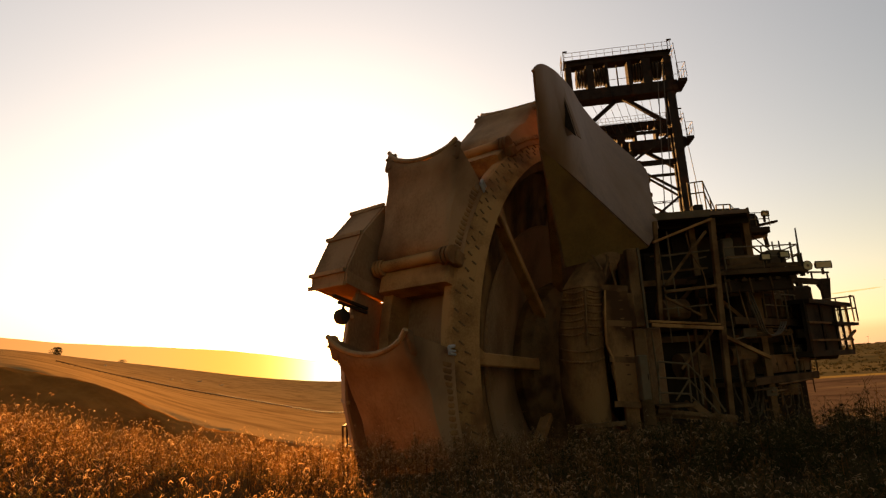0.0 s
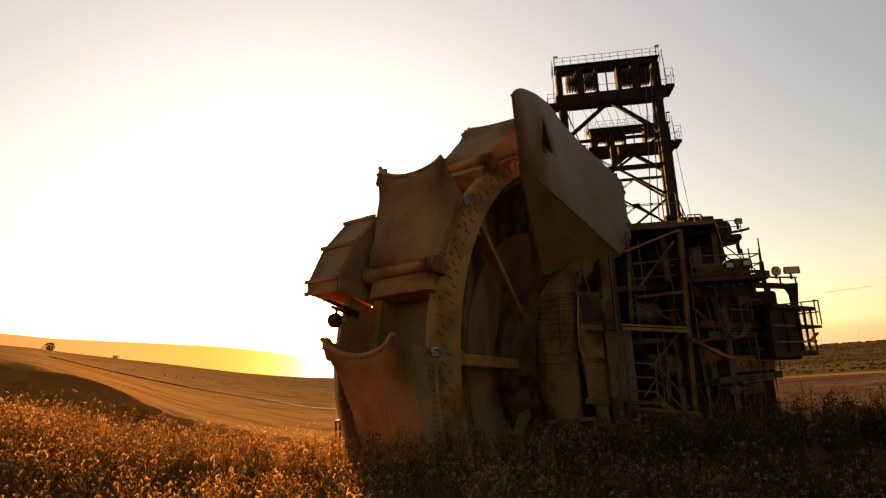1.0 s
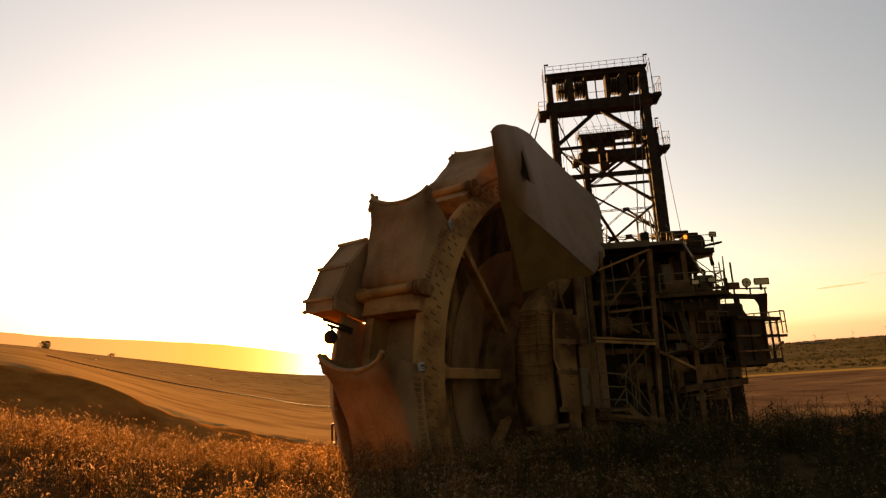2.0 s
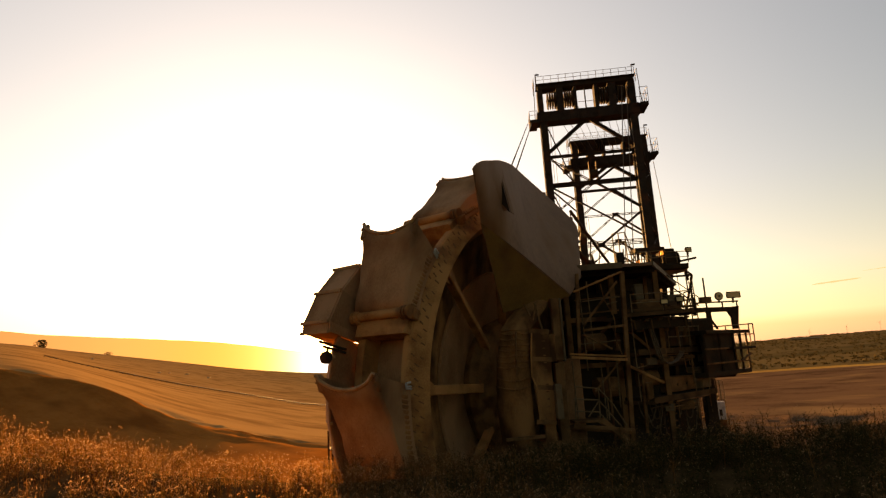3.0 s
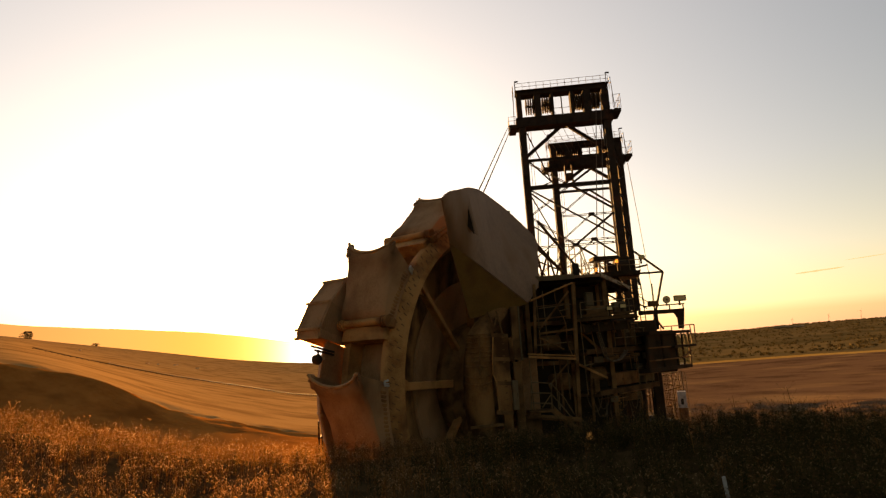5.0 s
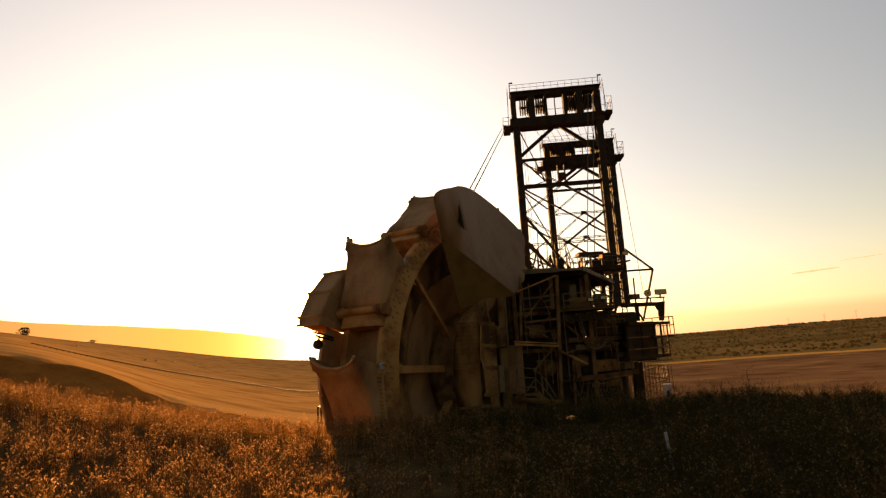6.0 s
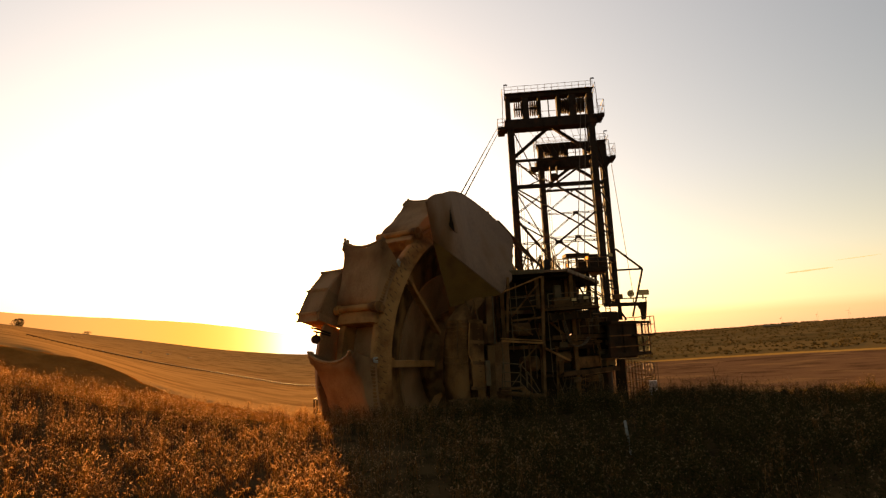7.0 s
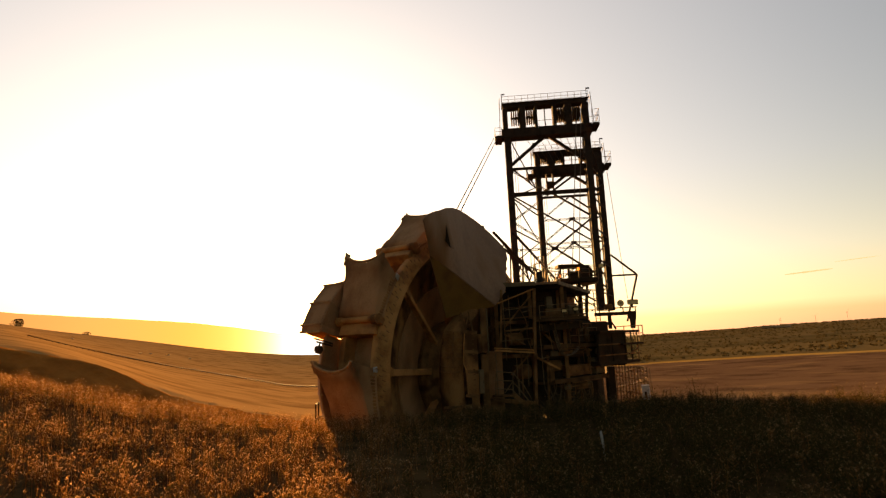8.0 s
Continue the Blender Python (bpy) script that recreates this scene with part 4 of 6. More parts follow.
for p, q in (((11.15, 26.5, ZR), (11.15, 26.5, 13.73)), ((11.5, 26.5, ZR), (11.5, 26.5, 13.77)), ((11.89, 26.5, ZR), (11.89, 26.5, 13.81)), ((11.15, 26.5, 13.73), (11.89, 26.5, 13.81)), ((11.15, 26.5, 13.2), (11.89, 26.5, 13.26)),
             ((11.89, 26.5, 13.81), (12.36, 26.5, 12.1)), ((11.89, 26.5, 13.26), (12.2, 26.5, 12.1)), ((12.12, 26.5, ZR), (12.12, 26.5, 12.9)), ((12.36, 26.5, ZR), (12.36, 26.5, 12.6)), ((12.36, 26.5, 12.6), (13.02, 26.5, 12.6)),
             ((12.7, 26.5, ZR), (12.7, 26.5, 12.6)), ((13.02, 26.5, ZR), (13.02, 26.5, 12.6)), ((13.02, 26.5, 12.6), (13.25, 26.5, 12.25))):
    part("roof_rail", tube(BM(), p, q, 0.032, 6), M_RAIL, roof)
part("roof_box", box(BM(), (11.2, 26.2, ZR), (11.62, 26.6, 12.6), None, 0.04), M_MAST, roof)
# dark sheet added to stand in for the deep shade under the roof
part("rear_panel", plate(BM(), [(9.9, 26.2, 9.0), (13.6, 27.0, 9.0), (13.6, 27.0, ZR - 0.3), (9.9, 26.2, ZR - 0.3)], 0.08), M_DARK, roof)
part("roof_step", box(BM(), (10.4, 26.0, ZR), (12.6, 26.9, ZR + 0.3), None, 0.03), M_GREYBOX, roof)
part("roof_box", box(BM(), (12.0, 28.0, ZR), (12.4, 28.4, ZR + 0.6), None, 0.04), M_FRAME, roof)
for k in range(6):
    x = 11.6 + 0.55 * k
    part("conduit", tube(BM(), (x, 29.0 + 0.3 * k, ZR), (x + 0.1, 29.0 + 0.3 * k, ZR + 1.0 + 0.5 * (k % 3)), 0.04, 6), M_DARK, roof)

# dark boxes added to stand in for the black, shaded inside of the head
drive = thing("boom_machinery", pose(0, 0, 0), "dark boxes and motors added to fill the shaded inside of the boom head", "machinery")
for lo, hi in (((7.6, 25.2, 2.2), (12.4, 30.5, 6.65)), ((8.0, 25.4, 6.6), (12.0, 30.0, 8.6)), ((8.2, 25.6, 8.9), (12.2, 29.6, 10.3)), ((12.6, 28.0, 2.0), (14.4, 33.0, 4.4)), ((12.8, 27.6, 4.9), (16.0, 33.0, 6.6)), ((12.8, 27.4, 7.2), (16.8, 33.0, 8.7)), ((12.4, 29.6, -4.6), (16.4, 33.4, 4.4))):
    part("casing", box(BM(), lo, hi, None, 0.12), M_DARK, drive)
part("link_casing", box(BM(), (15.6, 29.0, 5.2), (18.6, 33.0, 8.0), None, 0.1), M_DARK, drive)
for x, y, z, r in ((8.8, 24.4, 7.6, 0.45), (9.2, 24.3, 5.3, 0.5), (11.6, 25.0, 5.6, 0.4)):
    part("motor", tube(BM(), (x - 0.5, y, z), (x + 0.6, y + 0.2, z), r, 16), M_FRAME, drive)

# ---- side floors that run back to the cab ----
S0, SW = Vector((10.5, 22.8, 0)), Vector((0.77, 0.64, 0))
SN = Vector((-0.64, 0.77, 0))


def at(s, d, z):
    v = S0 + SW * s + SN * d
    return Vector((v.x, v.y, z))


def floor_slab(name, s0, s1, d0, d1, z, thick, label):
    ob = thing(name, pose(0, 0, 0), label, "platform", "side platforms")
    b = BM()
    plate(b, [at(s0, d0, z), at(s1, d0, z), at(s1, d1, z), at(s0, d1, z)], thick)
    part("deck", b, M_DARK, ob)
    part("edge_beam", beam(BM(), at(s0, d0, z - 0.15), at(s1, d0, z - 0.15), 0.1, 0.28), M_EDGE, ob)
    n = int((s1 - s0) / 1.3)
    for i in range(n + 1):
        s = s0 + (s1 - s0) * i / n
        part("joist", beam(BM(), at(s, d0, z - 0.25), at(s, d1, z - 0.25), 0.12, 0.18), M_EDGE, ob)
    return ob


deck_a = floor_slab("upper_platform", 0.6, 5.4, 1.2, 4.5, 8.98, 0.25, "upper dark steel platform behind the gallery")
# gallery across the front, at the level of the upper platform
gallery = thing("front_gallery", pose(0, 0, 0), "railed dark steel gallery with floodlights and boxes", "platform", "side platforms")
G_A, G_B = Vector((10.05, 22.62, 8.9)), Vector((13.85, 23.4, 9.04))
part("deck", plate(BM(), [G_A, G_B, (14.3, 25.9, 9.04), (10.0, 25.0, 8.95)], 0.2), M_DARK, gallery)
part("edge_beam", beam(BM(), G_A + Vector((0, -0.06, -0.12)), G_B + Vector((0, -0.06, -0.12)), 0.1, 0.18), M_EDGE, gallery)
part("edge_beam", beam(BM(), G_B + Vector((0.05, 0, -0.2)), (14.35, 25.9, 8.84), 0.1, 0.34), M_EDGE, gallery)
part("kick_plate", beam(BM(), G_A + Vector((0, -0.03, 0.1)), G_B + Vector((0, -0.03, 0.1)), 0.03, 0.14), M_EDGE, gallery)
for k in range(5):
    p = G_A.lerp(G_B, (k + 0.5) / 5) + Vector((0, 0, -0.42))
    part("joist", beam(BM(), p, p + Vector((0.3, 2.5, 0)), 0.1, 0.18), M_EDGE, gallery)
part("under_girder", beam(BM(), G_A + Vector((0.1, 0.5, -0.62)), G_B + Vector((-0.2, 0.5, -0.62)), 0.3, 0.5, 0.03), M_DARK, gallery)
for k in range(4):
    p = G_A.lerp(G_B, 0.12 + 0.25 * k) + Vector((0, 0.1, -0.34))
    part("hanger", beam(BM(), p, p + Vector((0.05, 0, -0.5 - 0.12 * (k % 2))), 0.07), M_EDGE, gallery)
railing(gallery, [G_A + Vector((0.35, 0, 0)), G_B, (14.0, 24.6, 9.04)], 0.9, 1.5, 0.028)
part("end_post", beam(BM(), G_B + Vector((0.1, 0.12, -0.4)), G_B + Vector((0.1, 0.12, 0.55)), 0.14, 0.14), M_DARK, gallery)
part("aerial_rod", tube(BM(), G_B + Vector((0.1, 0.12, 0.5)), G_B + Vector((0.13, 0.12, 1.62)), 0.045, 6, 0.03), M_DARK, gallery)
deck_b = floor_slab("middle_platform", 0.2, 8.2, 0.1, 4.5, 7.1, 0.25, "middle dark steel platform of the boom head")
railing(deck_b, [at(3.4, 0.1, 7.1), at(8.2, 0.1, 7.15), at(8.2, 2.0, 7.15)], 1.1, 1.1)
deck_c = floor_slab("lower_platform", 1.0, 8.0, 0.0, 4.5, 4.7, 0.25, "lower dark steel platform of the boom head")
railing(deck_c, [at(5.6, 0, 4.7), at(8.0, 0, 4.7), at(8.0, 2.2, 4.7)], 1.1, 0.8)
# pipes, conduits and hangers along the edges of the floors
pipes = thing("pipe_runs", pose(0, 0, 0), "dusty pipes and conduits along the platform edges", "pipes")
rnd_p = random.Random(17)
for z0 in (8.55, 6.75, 4.35):
    for k in range(4):
        s0, d0, z1 = rnd_p.uniform(0.6, 3.2), rnd_p.uniform(-0.12, 0.15), z0 - 0.13 * k
        s1 = s0 + rnd_p.uniform(2.2, 4.4)
        part("pipe", tube(BM(), at(s0, d0, z1), at(s1, d0, z1 + rnd_p.uniform(-0.06, 0.06)), rnd_p.uniform(0.022, 0.05), 7), M_EDGE if k % 2 else M_FRAME, pipes)
        part("pipe", tube(BM(), at(s1, d0, z1 + 0.1), at(s1 + rnd_p.uniform(-0.1, 0.2), d0, z1 - rnd_p.uniform(0.5, 1.3)), 0.028, 7), M_FRAME, pipes)
    for k in range(5):
        s0 = rnd_p.uniform(0.6, 7.4)
        p = at(s0, rnd_p.uniform(0.0, 0.4), z0 - 0.1)
        w, h = rnd_p.uniform(0.12, 0.3), rnd_p.uniform(0.18, 0.5)
        part("junction_box", box(BM(), (p.x - w, p.y - 0.1, p.z - h), (p.x + w, p.y + 0.1, p.z), None, 0.02), M_FRAME if k % 3 else M_GREYBOX, pipes)
for x0, z0, x1, z1 in ((7.9, 10.4, 7.95, 6.2), (8.3, 10.6, 8.35, 7.2), (9.2, 9.4, 9.75, 9.5), (8.0, 9.6, 9.9, 9.75), (7.7, 7.5, 9.7, 7.6), (8.6, 6.6, 8.65, 3.9), (9.4, 6.6, 9.35, 4.4), (7.2, 6.7, 7.25, 4.0), (10.3, 6.2, 10.9, 6.3), (10.35, 8.8, 10.4, 4.6)):
    part("pipe", tube(BM(), (x0, 22.75, z0), (x1, 22.75, z1), 0.03, 7), M_RAIL, pipes)
part("front_girder", beam(BM(), at(0.4, 1.2, 8.4), at(7.6, 1.2, 8.5), 0.5, 0.8, 0.04), M_DARK, deck_a)
part("front_girder", beam(BM(), at(0.6, 0.8, 6.4), at(7.6, 0.8, 6.4), 0.35, 0.6, 0.04), M_DARK, deck_b)
for s in (3.2, 5.6, 7.9):
    part("column", beam(BM(), at(s, 1.0, 4.6), at(s, 1.0, 8.5), 0.2), M_EDGE, deck_b)

# ---- driver's cab ----
cab = thing("operator_cab", pose(0, 0, 0), "dark steel operator's cab with a railed balcony", "cab")
C_LO, C_HI = 5.62, 7.95
part("cab_floor", plate(BM(), [at(6.0, -0.6, C_LO), at(11.9, -0.6, C_LO), at(11.9, 2.6, C_LO), at(6.0, 2.6, C_LO)], 0.25), M_DARK, cab)
part("cab_roof", plate(BM(), [at(6.0, -0.8, C_HI), at(11.95, -0.8, C_HI), at(11.95, 2.8, C_HI), at(6.0, 2.8, C_HI)], 0.2), M_DARK, cab)
part("back_wall", plate(BM(), [at(6.0, 2.5, C_LO), at(9.9, 2.5, C_LO), at(9.9, 2.5, C_HI), at(6.0, 2.5, C_HI)], 0.1), M_DARK, cab)
part("front_wall", plate(BM(), [at(6.0, -0.5, C_LO), at(9.9, -0.5, C_LO), at(9.9, -0.5, C_HI), at(6.0, -0.5, C_HI)], 0.1), M_DARK, cab)
for s in (6.05, 8.05, 9.95, 10.85, 11.85):
    for d in (-0.55, 2.5):
        part("cab_post", beam(BM(), at(s, d, C_LO), at(s, d, C_HI), 0.11), M_DARK, cab)
for z in (6.1, 6.9):
    part("sash_rail", beam(BM(), at(6.0, -0.62, z), at(11.9, -0.62, z), 0.09), M_FRAME, cab)
for s0, s1 in ((10.02, 10.78), (10.92, 11.78)):
    for d in (-0.52, 2.48):
        part("window_pane", plate(BM(), [at(s0, d, C_LO + 0.1), at(s1, d, C_LO + 0.1), at(s1, d, C_HI - 0.25), at(s0, d, C_HI - 0.25)], 0.02), M_GLASS, cab).visible_shadow = False
part("window_pane", plate(BM(), [at(11.88, -0.5, C_LO + 0.1), at(11.88, 2.4, C_LO + 0.1), at(11.88, 2.4, C_HI - 0.25), at(11.88, -0.5, C_HI - 0.25)], 0.02), M_GLASS, cab).visible_shadow = False
part("seat", box(BM(), (-0.25, -0.25, 0), (0.25, 0.25, 1.1), Matrix.Translation(at(10.3, 1.6, C_LO)), 0.06), M_DARK, cab)
part("cab_brace", beam(BM(), at(9.8, -0.95, 6.1), at(11.2, -0.95, 6.52), 0.1), M_FRAME, cab)
part("balcony", plate(BM(), [at(9.0, -0.9, 6.95), at(12.25, -0.9, 6.95), at(12.25, 1.6, 6.95), at(9.0, 1.6, 6.95)], 0.15), M_DARK, cab)
railing(cab, [at(11.6, -0.9, 7.0), at(12.25, -0.9, 7.0), at(12.25, 1.6, 7.0)], 1.3, 1.0, 0.035)

# lamp gantry above the cab
gantry = thing("lamp_gantry", pose(0, 0, 0), "dark steel gantry arm with two large floodlights", "lamp gantry")
part("arm", beam(BM(), (16.6, 29.6, 9.3), (20.4, 32.3, 9.42), 0.3, 0.3, 0.02), M_DARK, gantry)
part("arm_top", beam(BM(), (17.0, 29.9, 9.75), (21.2, 32.5, 9.95), 0.09), M_DARK, gantry)
part("bracket", plate(BM(), [(20.05, 32.3, 9.56), (21.05, 32.45, 9.6), (20.95, 32.45, 8.9), (20.8, 32.4, 8.1), (20.5, 32.4, 8.1), (20.45, 32.35, 8.9)], 0.2), M_DARK, gantry)
part("strut", tube(BM(), (21.05, 32.4, 9.55), (21.1, 32.5, 9.95), 0.05, 6), M_DARK, gantry)
part("strut", tube(BM(), (19.7, 31.7, 9.5), (19.7, 31.7, 9.9), 0.05, 6), M_DARK, gantry)
part("column", beam(BM(), (17.9, 30.1, 8.1), (17.9, 30.1, 9.2), 0.24), M_DARK, gantry)
part("brace", beam(BM(), (18.4, 30.2, 8.1), (18.0, 30.1, 8.7), 0.1), M_DARK, gantry)
part("brace", beam(BM(), (17.4, 30.0, 8.1), (17.8, 30.1, 8.7), 0.1), M_DARK, gantry)
part("aerial_rod", tube(BM(), (18.0, 30.4, 9.4), (18.05, 30.5, 11.4), 0.06, 6), M_DARK, gantry)
part("junction_box", box(BM(), (17.6, 30.2, 9.75), (18.3, 30.6, 10.15), None, 0.05), M_FRAME, gantry)
for x in (16.6, 16.95):
    part("ladder_rail", tube(BM(), (x, 29.5, 8.0), (x - 0.1, 29.5, 11.3), 0.04, 6), M_DARK, gantry)
for k in range(8):
    part("rung", tube(BM(), (16.58 - 0.012 * k, 29.5, 8.2 + 0.4 * k), (16.93 - 0.012 * k, 29.5, 8.2 + 0.4 * k), 0.025, 5), M_DARK, gantry)
part("guy_rail", tube(BM(), (14.2, 28.0, 11.2), (17.2, 29.8, 9.6), 0.045, 6), M_DARK, gantry)
part("guy_rail", tube(BM(), (14.4, 28.0, 11.6), (17.4, 29.8, 10.0), 0.03, 6), M_DARK, gantry)


def floodlight(p, face, w, h, label):
    """A lamp housing with a rounded rim, a glass and a bracket."""
    m = Matrix.Translation(p) @ Matrix.Rotation(math.atan2(face[0], -face[1]), 4, "Z")
    ob = thing("floodlight", m, label, "floodlight", "floodlights")
    part("housing", box(BM(), (-w * 0.42, 0.04, -h * 0.40), (w * 0.42, 0.20, h * 0.40), None, min(w, h) * 0.16), M_DARK, ob)
    rim = BM()
    inner = [(-w * 0.43, -h * 0.40), (w * 0.43, -h * 0.40), (w * 0.43, h * 0.40), (-w * 0.43, h * 0.40)]
    for k in range(4):
        (x0, z0), (x1, z1) = inner[k], inner[(k + 1) % 4]
        tube(rim, (x0, 0, z0), (x1, 0, z1), 0.035, 7)
    part("lamp_rim", rim, M_DARK, ob, "dark rubber rim")
    part("lens", box(BM(), (-w * 0.42, -0.02, -h * 0.38), (w * 0.42, 0.05, h * 0.38), None, 0.02), M_LAMP, ob)
    part("bracket", box(BM(), (-0.05, 0.1, -h / 2 - 0.3), (0.05, 0.2, -h / 2 + 0.05)), M_DARK, ob)
    return ob


floodlight((20.8, 32.2, 10.36), (0, -1), 1.05, 0.46, "wide pale floodlight on the cab gantry")
round_lamp = thing("floodlight", pose(19.5, 31.6, 10.26), "round pale floodlight on the cab gantry", "floodlight", "floodlights")
part("housing", tube(BM(), (0, 0.04, 0), (0, 0.22, 0), 0.22, 18, 0.12), M_DARK, round_lamp)
part("lamp_rim", tube(BM(), (0, -0.02, 0), (0, 0.06, 0), 0.28, 22), M_DARK, round_lamp, "dark round rim")
part("lens", tube(BM(), (0, -0.04, 0), (0, 0.0, 0), 0.23, 22), M_LAMP, round_lamp)
part("reflector", tube(BM(), (0, -0.055, 0), (0, -0.03, 0), 0.08, 14), M_RAIL, round_lamp)
part("bracket", box(BM(), (-0.04, 0.05, -0.45), (0.04, 0.13, -0.2)), M_DARK, round_lamp)


# ---- chute beside the wheel ----
chute = thing("transfer_chute", pose(0, 0, 0), "tall dusty steel chute with a folded rubber apron", "chute")


def curved_sheet(rows, bow, n=10, thick=0.06):
    """A sheet through rows of (z, x_left, x_right, y), bowed towards the bank."""
    b, grid = BM(), []
    for z, x0, x1, y in rows:
        line = []
        for i in range(n + 1):
            t = i / n
            line.append(b.verts.new((x0 + (x1 - x0) * t, y - bow * (1 - (2 * t - 1) ** 2) + 0.5 * (1 - t) ** 3, z)))
        grid.append(line)
    for A, B in zip(grid, grid[1:]):
        for i in range(n):
            b.faces.new((A[i], A[i + 1], B[i + 1], B[i]))
    bmesh.ops.recalc_face_normals(b, faces=b.faces)
    bmesh.ops.solidify(b, geom=b.faces[:], thickness=thick)
    return b


part("shell", curved_sheet([(8.25, 3.72, 4.92, 21.05), (7.0, 3.42, 4.8, 20.95), (5.8, 3.32, 4.72, 20.95), (4.6, 3.3, 4.75, 21.0), (3.5, 3.42, 4.8, 21.1), (1.0, 3.6, 4.8, 21.2), (-4.4, 3.7, 4.8, 21.3)], 0.35), M_CHUTE, chute, "rust-brown smooth curved shell", True)
part("hood", curved_sheet([(10.0, 5.0, 6.3, 22.5), (9.3, 4.55, 5.9, 21.7), (8.7, 4.0, 5.3, 21.2), (8.25, 3.66, 4.95, 20.98)], 0.30), M_CHUTE, chute, "sloping dusty hood", True)
for k in range(9):          # the apron's folds: two sagging lengths on each row, stepped out over the one below
    z = 8.15 - 0.25 * k if k < 7 else (6.15, 5.78)[k - 7]
    x0, x1 = 3.64 - 0.045 * k, 4.9 - 0.02 * k
    halves = ((0.0, 0.49), (0.51, 1.0)) if k < 7 else ((0.0, 1.0),)
    for t0, t1 in halves:
        b, last = BM(), None
        for i in range(9):
            f = i / 8
            t = t0 + (t1 - t0) * f
            sag = (0.075 if k < 7 else 0.16) * (1 - (2 * f - 1) ** 2)
            p = Vector((x0 + (x1 - x0) * t, 20.90 - 0.38 * (1 - (2 * t - 1) ** 2) + 0.5 * (1 - t) ** 3, z - sag + 0.012 * math.sin(k * 2.1 + i)))
            if last is not None:
                beam(b, last, p, 0.13, 0.07, 0.018)
                beam(b, last + Vector((0, 0.04, -0.09)), p + Vector((0, 0.04, -0.09)), 0.05, 0.14)
            last = p
        part("apron_fold", b, M_CHUTE, chute)
part("apron_strap", beam(BM(), (4.22, 20.55, 8.2), (4.1, 20.52, 6.2), 0.12, 0.05), M_FRAME, chute)
part("side_plate", plate(BM(), [(4.97, 20.68, 8.25), (5.72, 20.72, 8.12), (5.72, 20.72, 4.15), (5.02, 20.68, 4.15), (4.96, 20.67, 5.75), (4.80, 20.66, 6.2), (4.86, 20.67, 7.3)], 0.12), M_CHUTE, chute)
for z in (8.2, 6.95, 5.7, 4.2):
    part("plate_rib", beam(BM(), (4.85, 20.58, z), (5.75, 20.60, z - 0.08), 0.06, 0.2), M_FRAME, chute)
for k in range(12):
    part("bolt_clip", box(BM(), (5.36, 20.58, 8.0 - 0.32 * k), (5.52, 20.7, 8.06 - 0.32 * k), None, 0.01), M_FRAME, chute)
b = BM()
for k in range(16):
    a0, a1 = 2 * math.pi * k / 16, 2 * math.pi * (k + 1) / 16
    tube(b, (5.08 + 0.17 * math.cos(a0), 20.62, 5.28 + 0.42 * math.sin(a0)), (5.08 + 0.17 * math.cos(a1), 20.62, 5.28 + 0.42 * math.sin(a1)), 0.035, 6)
part("oval_hatch", b, M_FRAME, chute)
part("lower_lip", beam(BM(), (3.45, 20.65, 3.5), (5.2, 20.75, 3.55), 0.14, 0.14), M_FRAME, chute)
part("foot", curved_sheet([(3.3, 4.9, 5.9, 21.0), (2.0, 5.1, 5.7, 21.0), (-4.4, 5.1, 5.7, 21.2)], 0.3), M_FRAME, chute, "", True)
part("bracket_box", box(BM(), (5.78, 20.9, 6.75), (6.05, 21.5, 8.0), None, 0.03), M_CHUTE, chute)
part("channel", box(BM(), (6.1, 21.3, 6.8), (6.5, 21.7, 9.7), None, 0.03), M_FRAME, chute)
part("channel_edge", box(BM(), (6.5, 21.25, 6.75), (6.58, 21.75, 9.7), None, 0.01), M_GREYBOX, chute)
part("column", box(BM(), (6.05, 21.4, -4.3), (6.5, 21.9, 6.7), None, 0.03), M_FRAME, chute)
for p, q in (((5.0, 21.0, 8.3), (5.35, 21.1, 9.4)), ((5.6, 21.1, 8.05), (5.3, 21.2, 9.5)), ((5.0, 20.9, 8.9), (4.8, 21.2, 9.5))):
    part("hanger", beam(BM(), p, q, 0.07), M_FRAME, chute)
part("lower_web", box(BM(), (5.25, 20.7, -4.3), (5.72, 20.95, 4.1), None, 0.03), M_CHUTE, chute)
edge = [(4.97, 20.6, 8.25), (4.86, 20.58, 7.3), (4.80, 20.58, 6.2), (4.96, 20.58, 5.75), (5.02, 20.6, 4.15)]
for p, q in zip(edge, edge[1:]):
    part("plate_flange", tube(BM(), p, q, 0.045, 7), M_RIM, chute)
part("inner_wall", box(BM(), (6.6, 23.1, 2.0), (7.7, 23.3, 6.85), None, 0.05), M_DUSTY, chute, "pale dusty tank wall")

# electrical cabinet on the chute's column
cabinet = thing("switch_cabinet", pose(0, 0, 0), "pale grey electrical cabinet beside the chute", "cabinet")
part("body", box(BM(), (5.72, 20.2, 4.28), (6.02, 20.65, 5.78), None, 0.03), M_GREYBOX, cabinet)
door = part("door", box(BM(), (5.74, 20.17, 4.33), (6.0, 20.2, 5.73), None, 0.008), M_GREYBOX, cabinet)
part("handle", box(BM(), (5.95, 20.14, 4.95), (5.97, 20.17, 5.15)), M_DARK, door)

